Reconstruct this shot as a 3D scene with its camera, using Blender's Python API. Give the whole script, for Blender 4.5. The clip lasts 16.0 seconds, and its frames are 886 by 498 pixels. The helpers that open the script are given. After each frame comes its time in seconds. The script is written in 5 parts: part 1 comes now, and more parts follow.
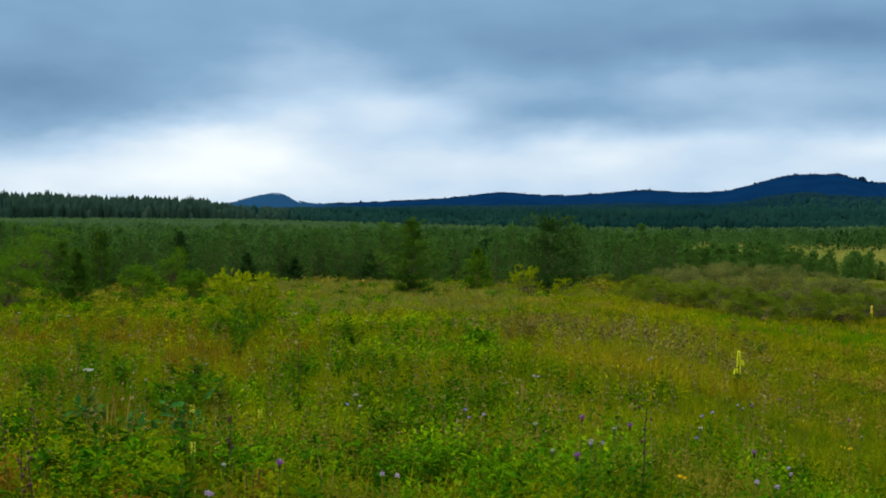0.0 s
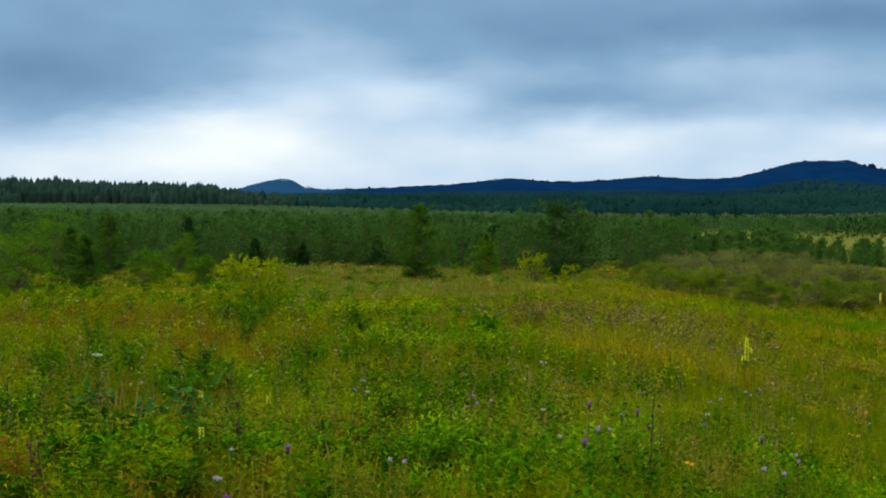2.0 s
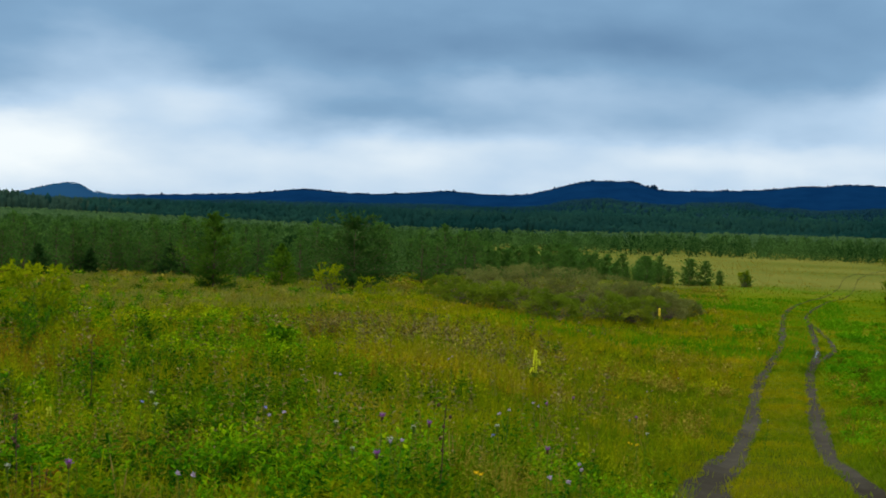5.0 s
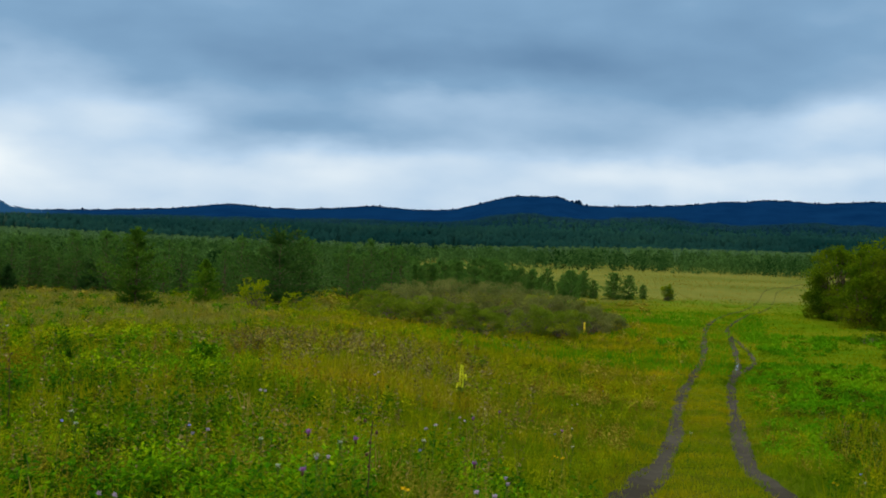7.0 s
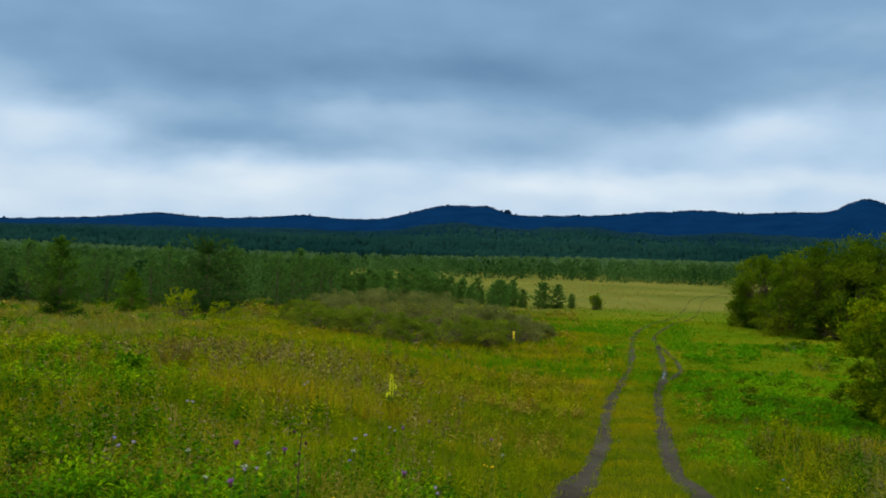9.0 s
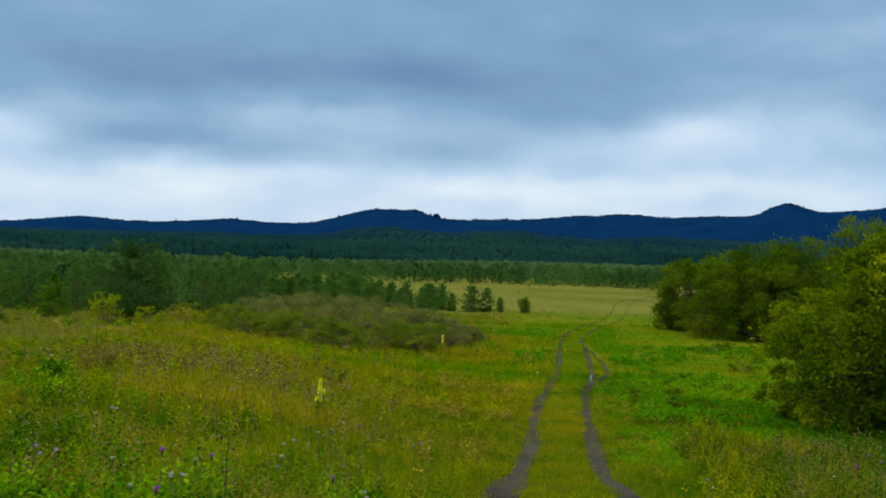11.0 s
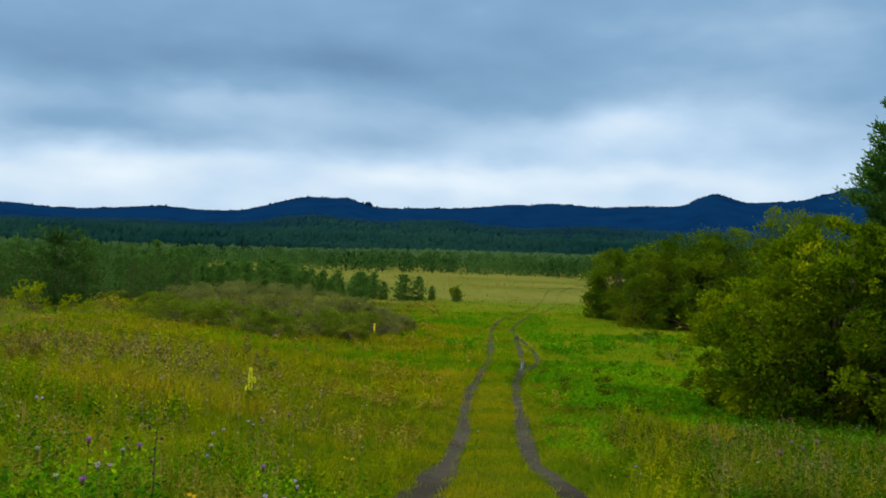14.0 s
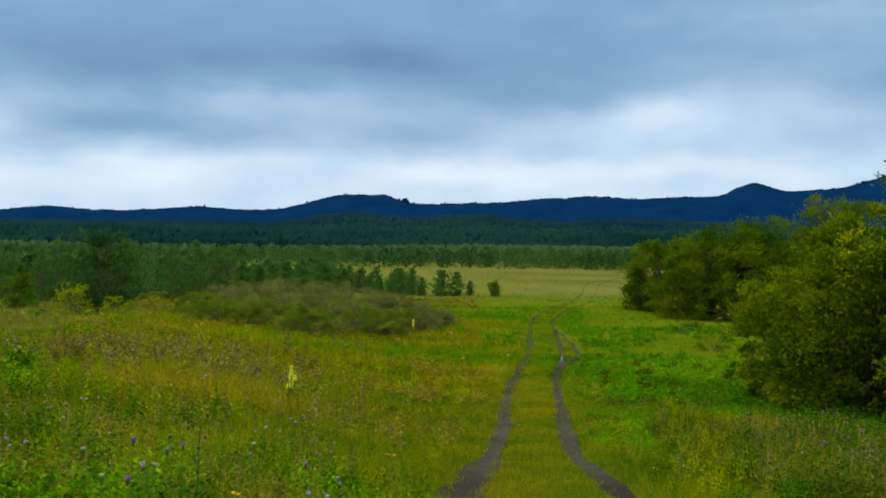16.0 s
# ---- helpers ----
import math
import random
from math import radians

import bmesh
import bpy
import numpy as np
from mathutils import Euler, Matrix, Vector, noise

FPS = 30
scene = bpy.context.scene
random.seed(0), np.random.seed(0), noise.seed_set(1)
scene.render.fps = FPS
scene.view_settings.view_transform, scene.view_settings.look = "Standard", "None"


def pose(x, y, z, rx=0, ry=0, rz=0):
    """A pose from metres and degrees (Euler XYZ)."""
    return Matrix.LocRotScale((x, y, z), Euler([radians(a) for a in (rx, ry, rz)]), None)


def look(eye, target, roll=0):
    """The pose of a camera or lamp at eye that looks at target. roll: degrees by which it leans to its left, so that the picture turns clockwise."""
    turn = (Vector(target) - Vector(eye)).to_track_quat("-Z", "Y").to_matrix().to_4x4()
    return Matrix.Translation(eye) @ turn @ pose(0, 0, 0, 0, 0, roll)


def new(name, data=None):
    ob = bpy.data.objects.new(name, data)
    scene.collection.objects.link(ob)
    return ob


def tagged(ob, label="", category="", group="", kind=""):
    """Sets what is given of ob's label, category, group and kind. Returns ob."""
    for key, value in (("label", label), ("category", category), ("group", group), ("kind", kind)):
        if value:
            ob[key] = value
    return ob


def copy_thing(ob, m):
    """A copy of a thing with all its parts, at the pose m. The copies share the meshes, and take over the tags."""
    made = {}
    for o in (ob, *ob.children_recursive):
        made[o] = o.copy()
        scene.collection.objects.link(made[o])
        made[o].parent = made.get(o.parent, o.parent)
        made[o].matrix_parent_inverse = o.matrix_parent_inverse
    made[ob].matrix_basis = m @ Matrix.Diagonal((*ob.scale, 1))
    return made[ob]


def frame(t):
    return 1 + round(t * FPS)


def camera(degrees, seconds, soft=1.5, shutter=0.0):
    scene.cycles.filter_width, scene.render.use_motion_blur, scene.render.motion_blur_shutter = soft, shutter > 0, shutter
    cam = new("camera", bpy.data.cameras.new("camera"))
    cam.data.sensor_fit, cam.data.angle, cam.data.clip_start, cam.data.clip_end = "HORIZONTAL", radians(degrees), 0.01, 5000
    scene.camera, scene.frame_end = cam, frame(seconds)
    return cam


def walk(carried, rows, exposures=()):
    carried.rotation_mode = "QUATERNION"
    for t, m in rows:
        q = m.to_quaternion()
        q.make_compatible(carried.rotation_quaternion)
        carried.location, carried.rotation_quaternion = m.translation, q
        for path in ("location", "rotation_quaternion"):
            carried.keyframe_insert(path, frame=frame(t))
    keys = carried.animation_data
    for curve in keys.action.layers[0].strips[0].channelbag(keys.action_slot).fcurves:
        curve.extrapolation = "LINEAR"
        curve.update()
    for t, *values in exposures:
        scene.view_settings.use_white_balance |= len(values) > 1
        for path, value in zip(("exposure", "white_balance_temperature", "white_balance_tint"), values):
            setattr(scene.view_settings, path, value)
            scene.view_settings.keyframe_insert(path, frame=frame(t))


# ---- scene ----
# ---- camera and its walk: it stands on the meadow and turns to the right ----
EYE = Vector((0.0, 0.0, 1.6))
cam = camera(42.0, 16.0, soft=1.85, shutter=0.3)
# seconds, bearing, tilt and lean in degrees
TURN = [
    (0.0, 0.100, -1.813, 0.174), (0.5, -0.274, -2.026, 0.142), (1.0, -0.631, -2.281, 0.200), (1.5, -0.718, -2.450, 0.144),
    (2.0, -0.293, -2.500, 0.283), (2.5, 1.544, -2.335, 0.509), (3.0, 4.573, -2.227, 1.013), (3.5, 6.145, -2.101, 1.312),
    (4.0, 7.458, -2.056, 1.565), (6.5, 12.558, -1.094, 1.790), (7.0, 13.420, -0.894, 1.780), (7.5, 14.288, -0.691, 1.811),
    (8.0, 15.138, -0.554, 1.781), (8.5, 16.023, -0.439, 1.842), (9.0, 16.879, -0.321, 1.838), (11.5, 21.354, 0.025, 1.821),
    (12.0, 22.335, 0.024, 1.905), (12.5, 23.235, -0.105, 2.134), (13.0, 23.849, -0.266, 2.225), (13.5, 24.006, -0.339, 2.212),
    (14.0, 23.789, -0.478, 2.077), (14.5, 23.322, -0.565, 1.804), (15.0, 22.888, -0.659, 1.536), (15.5, 22.420, -0.717, 1.223),
    (16.0, 21.939, -0.765, 0.929),
]


def heading(bearing, tilt):
    a, e = radians(bearing), radians(tilt)
    return Vector((math.sin(a) * math.cos(e), math.cos(a) * math.cos(e), math.sin(e)))


walk(cam, [(t, look(EYE, EYE + 10 * heading(b, e), r)) for t, b, e, r in TURN],
     [(0.0, 0.02), (3.5, 0.0), (6.5, -0.05), (9.0, -0.06), (11.5, 0.02), (14.0, 0.06), (16.0, 0.06)])

# ---- light: an overcast sky with a soft sun behind the cloud ----
SUN_BEARING, SUN_HEIGHT = -70.0, 48.0
sun = new("sun", bpy.data.lights.new("sun", "SUN"))
sun.data.energy, sun.data.angle, sun.data.color = 1.5, radians(18), (1.0, 0.93, 0.80)
sun.matrix_world = look(heading(SUN_BEARING, SUN_HEIGHT) * 100, (0, 0, 0))

world = bpy.data.worlds.new("overcast_sky")
scene.world = world
world.use_nodes = True


class Graph:
    """Short calls to add nodes and join them."""

    def __init__(self, tree):
        self.tree = tree
        tree.nodes.clear()

    def put(self, socket, value):
        if isinstance(value, bpy.types.NodeSocket):
            self.tree.links.new(value, socket)
        elif value is not None:
            socket.default_value = value

    def node(self, kind, values=(), **settings):
        n = self.tree.nodes.new(kind)
        for key, value in settings.items():
            setattr(n, key, value)
        for key, value in dict(values).items():
            self.put(n.inputs[key], value)
        return n

    def math(self, op, a, b=None, c=None, clamp=False):
        n = self.node("ShaderNodeMath", operation=op, use_clamp=clamp)
        for i, v in enumerate((a, b, c)):
            self.put(n.inputs[i], v)
        return n.outputs[0]

    def noise(self, vector, scale, detail=4.0, rough=0.55, distortion=0.0):
        return self.node("ShaderNodeTexNoise", {"Vector": vector, "Scale": scale, "Detail": detail, "Roughness": rough, "Distortion": distortion})

    def ramp(self, fac, stops, smooth=False):
        n = self.node("ShaderNodeValToRGB", {"Fac": fac})
        if smooth:
            n.color_ramp.interpolation = "EASE"
        el = n.color_ramp.elements
        while len(el) < len(stops):
            el.new(0.5)
        for e, (p, c) in zip(el, stops):
            e.position, e.color = p, (*c, 1)
        return n.outputs[0]

    def mix(self, fac, a, b, blend="MIX"):
        n = self.node("ShaderNodeMix", data_type="RGBA", blend_type=blend)
        self.put(n.inputs[0], fac)
        for i, v in ((6, a), (7, b)):
            self.put(n.inputs[i], (*v, 1) if isinstance(v, tuple) and len(v) == 3 else v)
        return n.outputs[2]


g = Graph(world.node_tree)
way = g.node("ShaderNodeTexCoord").outputs["Generated"]
xyz = g.node("ShaderNodeSeparateXYZ", {0: way}).outputs
bearing = g.math("MULTIPLY", g.math("ARCTAN2", xyz[0], xyz[1]), 57.2958)
height = g.math("MULTIPLY", g.math("ARCSINE", xyz[2]), 57.2958)
flat = g.node("ShaderNodeCombineXYZ", {0: g.math("MULTIPLY", bearing, 0.10), 1: g.math("MULTIPLY", height, 0.24), 2: 3.7}).outputs[0]
warp = g.node("ShaderNodeSeparateColor", {0: g.noise(flat, 1.1, 5, 0.55).outputs["Color"]}).outputs
b2 = g.math("ADD", bearing, g.math("MULTIPLY", g.math("SUBTRACT", warp[0], 0.5), 6.0))
h2 = g.math("ADD", height, g.math("MULTIPLY", g.math("SUBTRACT", warp[1], 0.5), 2.8))
# brightness of the cloud: paler low down, grey above, pale again towards the top of the sky
grey = g.node("ShaderNodeMapRange", {0: h2, 1: 1.0, 2: 8.5, 3: 0.71, 4: 0.27}, interpolation_type="SMOOTHSTEP").outputs[0]
grey = g.math("ADD", grey, g.node("ShaderNodeMapRange", {0: height, 1: 16.0, 2: 50.0, 3: 0.0, 4: 0.75}, interpolation_type="SMOOTHSTEP").outputs[0])
# bearing, height, half width, half height, strength of the larger gaps and banks of cloud
CLOUDS = [
    (-10.5, 3.2, 4.5, 1.3, 0.42), (-16.0, 1.8, 5.0, 1.0, 0.15), (-18.5, 5.2, 5.5, 1.6, -0.40), (-6.5, 7.2, 3.5, 1.0, 0.16),
    (-1.5, 5.2, 2.6, 0.9, 0.22), (13.5, 6.6, 3.4, 0.9, 0.17), (7.5, 8.6, 7.0, 1.1, -0.16), (7.0, 4.9, 4.0, 0.7, -0.22),
    (32.0, 6.0, 4.5, 1.2, 0.28), (24.0, 3.0, 4.5, 0.7, 0.20), (20.0, 8.8, 6.0, 1.1, -0.18),
    (12.0, 3.2, 5.0, 0.7, 0.12), (33.0, 3.2, 5.0, 0.6, 0.14), (3.0, 2.6, 5.0, 0.8, 0.12), (41.0, 10.3, 5.0, 1.8, 0.14), (28.0, 6.7, 3.2, 0.8, -0.16), (36.0, 5.8, 3.6, 1.1, 0.14), (19.5, 4.4, 3.2, 0.7, -0.12), (-6.6, 5.2, 2.2, 1.6, 0.16),
]
for a, e, wa, we, k in CLOUDS:
    u = g.math("MULTIPLY", g.math("SUBTRACT", b2, a), 1 / wa)
    v = g.math("MULTIPLY", g.math("SUBTRACT", h2, e), 1 / we)
    r = g.math("ADD", g.math("MULTIPLY", u, u), g.math("MULTIPLY", v, v))
    grey = g.math("MULTIPLY_ADD", g.math("EXPONENT", g.math("MULTIPLY", r, -0.7)), k, grey)
fine = g.noise(flat, 1.9, 5, 0.42).outputs["Fac"]
grey = g.math("MULTIPLY_ADD", g.math("SUBTRACT", fine, 0.5), 0.36, grey)
cloud = g.ramp(grey, [(0.0, (0.135, 0.26, 0.43)), (0.3, (0.22, 0.385, 0.58)), (0.62, (0.47, 0.64, 0.83)), (1.0, (0.90, 0.97, 1.0))])
overhead = g.node("ShaderNodeMapRange", {0: height, 1: 15.0, 2: 45.0, 3: 1.0, 4: 2.2}, interpolation_type="SMOOTHSTEP").outputs[0]
clear = g.node("ShaderNodeTexSky", sky_type="NISHITA", sun_disc=False, sun_elevation=radians(SUN_HEIGHT), sun_rotation=radians(SUN_BEARING)).outputs[0]
sky = g.node("ShaderNodeAddShader", {
    0: g.node("ShaderNodeBackground", {"Color": cloud, "Strength": overhead}).outputs[0],
    1: g.node("ShaderNodeBackground", {"Color": clear, "Strength": 0.004}).outputs[0]}).outputs[0]
g.node("ShaderNodeOutputWorld", {"Surface": sky})

# ---- materials ----


def surface(name, stops, scale=1.0, spread=0.35, rough=0.75, bump=0.0, translucent=0.0, island=True, gloss=0.0, big=None, coord="Object", detail=5.0):
    """A matt natural surface: a ramp of base colours driven by noise at two scales and by chance from leaf to leaf."""
    m = bpy.data.materials.new(name)
    m.use_nodes = True
    q = Graph(m.node_tree)
    at = q.node("ShaderNodeTexCoord").outputs[coord]
    n1 = q.noise(at, scale, detail, 0.6).outputs["Fac"]
    f = q.math("MULTIPLY_ADD", q.math("SUBTRACT", n1, 0.5), 1.6, 0.5)
    if big:
        f = q.math("MULTIPLY_ADD", q.math("SUBTRACT", q.noise(at, big, 3, 0.5).outputs["Fac"], 0.5), 2.2, f)
    if island:
        chance = q.node("ShaderNodeNewGeometry").outputs["Random Per Island"]
        f = q.math("MULTIPLY_ADD", q.math("SUBTRACT", chance, 0.5), spread * 2, f)
    colour = q.ramp(f, stops)
    p = q.node("ShaderNodeBsdfPrincipled", {"Base Color": colour, "Roughness": rough, "Specular IOR Level": gloss})
    if bump:
        q.put(p.inputs["Normal"], q.node("ShaderNodeBump", {"Height": q.noise(at, scale * 6, 6, 0.65).outputs["Fac"], "Strength": bump, "Distance": 0.05}).outputs[0])
    out = p.outputs[0]
    if translucent:
        t = q.node("ShaderNodeBsdfTranslucent", {"Color": colour}).outputs[0]
        out = q.node("ShaderNodeMixShader", {0: translucent, 1: out, 2: t}).outputs[0]
    q.node("ShaderNodeOutputMaterial", {"Surface": out})
    return m


GRASS = surface("grass_blades", [(0.00, (0.05724, 0.108, 0.00108)), (0.35, (0.1202, 0.1782, 0.00216)), (0.65, (0.2061, 0.2214, 0.00216)), (1.00, (0.2976, 0.243, 0.00324))], 0.9, 0.10, translucent=0.25, big=0.25, detail=2.0)
FORB = surface("forb_leaves", [(0.00, (0.008, 0.050, 0.002)), (0.35, (0.036, 0.125, 0.002)), (0.70, (0.115, 0.235, 0.002)), (1.00, (0.255, 0.330, 0.003))], 1.6, 0.24, rough=0.55, translucent=0.25, big=0.35, detail=2.0)
OLIVE = surface("yellowing_leaves", [(0.00, (0.070, 0.115, 0.0016)), (0.50, (0.150, 0.190, 0.0020)), (1.00, (0.300, 0.305, 0.0032))], 1.1, 0.12, translucent=0.3, big=0.4, detail=2.0)
HERB = surface("herb_leaves", [(0.00, (0.05629, 0.1063, 0.001692)), (0.50, (0.1626, 0.203, 0.002175)), (1.00, (0.3377, 0.3081, 0.003142))], 1.4, 0.14, translucent=0.3, big=0.4, detail=2.0)
DRY = surface("dry_stalks", [(0.00, (0.0935, 0.0726, 0.0066)), (0.45, (0.1925, 0.1518, 0.0132)), (0.80, (0.2915, 0.2288, 0.0264)), (1.00, (0.396, 0.3245, 0.066))], 0.7, 0.18, translucent=0.2)
RUST = surface("rusty_leaves", [(0.00, (0.08505, 0.0596, 0.002835)), (0.60, (0.1653, 0.1066, 0.004725)), (1.00, (0.2551, 0.1671, 0.00945))], 1.1, 0.10, translucent=0.3, detail=2.0)
LUSH = surface("lush_leaves", [(0.00, (0.0464, 0.1491, 0.002171)), (0.50, (0.07424, 0.2106, 0.002171)), (1.00, (0.145, 0.2627, 0.003257))], 0.25, 0.10, rough=0.7, translucent=0.3, big=0.12)
HOLLOW_GRASS = surface("hollow_grass_blades", [(0.00, (0.04928, 0.1232, 0.00112)), (0.45, (0.1047, 0.1736, 0.00224)), (0.75, (0.1725, 0.2016, 0.00224)), (1.00, (0.2402, 0.2072, 0.00336))], 0.20, 0.10, translucent=0.25, big=0.10)
NEEDLE = surface("pine_needles", [(0.00, (0.0286, 0.0814, 0.0132)), (0.50, (0.0616, 0.1375, 0.0209)), (1.00, (0.1232, 0.2145, 0.0308))], 0.9, 0.15, rough=0.6, translucent=0.3)
NEEDLE_PALE = surface("young_pine_needles", [(0.00, (0.010, 0.036, 0.007)), (0.50, (0.044, 0.100, 0.020)), (1.00, (0.105, 0.185, 0.042))], 0.42, 0.10, rough=0.6, translucent=0.35, big=0.05)
NEEDLE_DARK = surface("dark_pine_needles", [(0.00, (0.016, 0.050, 0.009)), (0.50, (0.036, 0.085, 0.013)), (1.00, (0.075, 0.130, 0.020))], 0.9, 0.15, rough=0.6, translucent=0.2)
# needles paled and greyed: haze of distance put into the base colour
NEEDLE_HAZE = surface("hazed_pine_needles", [(0.00, (0.0537, 0.1057, 0.03302)), (0.50, (0.08173, 0.1453, 0.04842)), (1.00, (0.1285, 0.1981, 0.06823))], 0.05, 0.10, rough=0.7, translucent=0.4, big=0.015)
OLIVE_NEEDLE = surface("olive_pine_needles", [(0.00, (0.030, 0.080, 0.006)), (0.50, (0.060, 0.128, 0.010)), (1.00, (0.120, 0.190, 0.016))], 0.9, 0.12, rough=0.6, translucent=0.3)
ROW_NEEDLE = surface("fresh_pine_needles", [(0.0, (0.0425, 0.1063, 0.01625)), (0.5, (0.0875, 0.175, 0.025)), (1.0, (0.1625, 0.2625, 0.035))], 0.5, 0.12, rough=0.6, translucent=0.35, big=0.06)
BARK = surface("bark", [(0.0, (0.05, 0.035, 0.022)), (0.5, (0.11, 0.075, 0.045)), (1.0, (0.19, 0.14, 0.09))], 6.0, rough=0.9, bump=0.6, island=False)
BUSH = surface("broad_leaves", [(0.00, (0.0282, 0.06392, 0.00094)), (0.35, (0.094, 0.1551, 0.00188)), (0.70, (0.1927, 0.2397, 0.002162)), (1.00, (0.3478, 0.3384, 0.003384))], 1.1, 0.26, rough=0.55, translucent=0.45, big=0.3)
WILLOW = surface("willow_leaves", [(0.00, (0.110, 0.126, 0.026)), (0.50, (0.185, 0.190, 0.042)), (1.00, (0.275, 0.245, 0.072))], 0.6, 0.10, translucent=0.5, big=0.12)
FAR_BUSH = surface("dull_green_leaves", [(0.0, (0.03046, 0.06768, 0.002538)), (0.45, (0.08037, 0.1337, 0.003384)), (1.0, (0.1819, 0.2157, 0.005076))], 0.6, 0.15, translucent=0.4, big=0.2)
WILLOW_GREEN = surface("green_willow_leaves", [(0.0, (0.08, 0.125, 0.007)), (0.5, (0.15, 0.20, 0.011)), (1.0, (0.24, 0.26, 0.016))], 0.6, 0.12, translucent=0.4, big=0.15)
BROWN = surface("withered_leaves", [(0.0, (0.066, 0.0495, 0.0132)), (0.5, (0.1375, 0.1045, 0.0308)), (1.0, (0.242, 0.1925, 0.0715))], 2.0, 0.3, translucent=0.1)
TWIG = surface("willow_twigs", [(0.0, (0.06, 0.045, 0.03)), (1.0, (0.15, 0.11, 0.075))], 3.0, island=False, rough=0.9)
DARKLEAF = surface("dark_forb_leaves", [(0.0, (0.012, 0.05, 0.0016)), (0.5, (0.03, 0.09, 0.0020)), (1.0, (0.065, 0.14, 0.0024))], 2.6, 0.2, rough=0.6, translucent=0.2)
WEED = surface("olive_weed_leaves", [(0.00, (0.01863, 0.03969, 0.0018)), (0.50, (0.05693, 0.07749, 0.0036)), (1.00, (0.1449, 0.137, 0.0072))], 1.2, 0.25, translucent=0.2, detail=2.0)
BLUEGREEN = surface("blue_green_leaves", [(0.0, (0.018, 0.085, 0.010)), (1.0, (0.048, 0.150, 0.026))], 2.0, 0.15, rough=0.5, translucent=0.2)
ORANGE = surface("dying_leaves", [(0.0, (0.12, 0.05, 0.006)), (1.0, (0.34, 0.15, 0.014))], 3.0, 0.25, translucent=0.25)
SAPLING = surface("yellow_green_leaves", [(0.0, (0.10, 0.15, 0.0016)), (0.5, (0.19, 0.235, 0.0024)), (1.0, (0.36, 0.35, 0.0040))], 2.2, 0.2, translucent=0.4)
FEATHERY = surface("fresh_green_leaves", [(0.00, (0.0368, 0.1012, 0.0046)), (0.50, (0.0805, 0.1667, 0.0069)), (1.00, (0.161, 0.253, 0.0115))], 0.9, 0.2, translucent=0.4)
GOLDEN = surface("golden_grass_blades", [(0.00, (0.1304, 0.1552, 0.002484)), (0.40, (0.2173, 0.2211, 0.002484)), (0.75, (0.3043, 0.2546, 0.003726)), (1.00, (0.3974, 0.2794, 0.00621))], 0.5, 0.10, translucent=0.25, big=0.3)
FIELD = surface("field_grass_blades", [(0.00, (0.1573, 0.1317, 0.009)), (0.50, (0.2225, 0.1731, 0.016)), (1.00, (0.2865, 0.2146, 0.03))], 0.05, 0.12, translucent=0.4)
STRAW_GRASS = surface("straw_grass_blades", [(0.00, (0.130, 0.140, 0.012)), (0.50, (0.205, 0.195, 0.028)), (1.00, (0.300, 0.265, 0.060))], 0.3, 0.12, translucent=0.35)
# the bluish cast of this canopy is haze mixed into its green
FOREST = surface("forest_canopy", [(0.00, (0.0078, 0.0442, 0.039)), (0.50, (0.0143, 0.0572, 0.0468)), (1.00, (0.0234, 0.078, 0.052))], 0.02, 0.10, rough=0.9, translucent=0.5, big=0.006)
# the forest colour scaled down, so the belt's base shadows are painted in
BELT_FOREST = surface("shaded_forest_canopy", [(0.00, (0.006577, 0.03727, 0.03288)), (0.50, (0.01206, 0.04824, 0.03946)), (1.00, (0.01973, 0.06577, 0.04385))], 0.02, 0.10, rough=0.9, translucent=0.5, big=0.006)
# bluer copy for the upper foothills, with more haze in the base colour
MID_FOREST = surface("hazed_forest_canopy", [(0.00, (0.0065, 0.0338, 0.05502)), (0.50, (0.01137, 0.0442, 0.06219)), (1.00, (0.0195, 0.0598, 0.06698))], 0.015, 0.08, rough=0.9, translucent=0.5, big=0.005)
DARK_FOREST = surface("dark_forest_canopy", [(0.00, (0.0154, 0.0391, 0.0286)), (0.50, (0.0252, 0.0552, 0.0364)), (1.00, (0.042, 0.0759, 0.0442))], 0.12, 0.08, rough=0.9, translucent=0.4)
# woods seen through miles of air: the haze blue is their base colour
HILLS = surface("hazed_far_forest", [(0.00, (0.0046, 0.0226, 0.05284)), (0.50, (0.0069, 0.03014, 0.0691)), (1.00, (0.0115, 0.04017, 0.08129))], 0.012, 0.08, rough=0.9, translucent=0.55, big=0.003)
# paler again, heavier haze painted on the lone distant hill
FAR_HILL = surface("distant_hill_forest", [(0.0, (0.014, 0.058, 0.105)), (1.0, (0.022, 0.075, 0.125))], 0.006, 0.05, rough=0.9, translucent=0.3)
SOIL = surface("rut_soil", [(0.00, (0.024, 0.020, 0.014)), (0.50, (0.037, 0.032, 0.023)), (1.00, (0.055, 0.048, 0.035))], 2.2, rough=0.9, bump=0.15, island=False, big=0.14)


def plain(name, colour, rough=0.6, translucent=0.0, spread=0.25):
    dark = tuple(c * (1 - spread) for c in colour)
    return surface(name, [(0.0, dark), (1.0, colour)], 9.0, 0.3, rough, translucent=translucent)


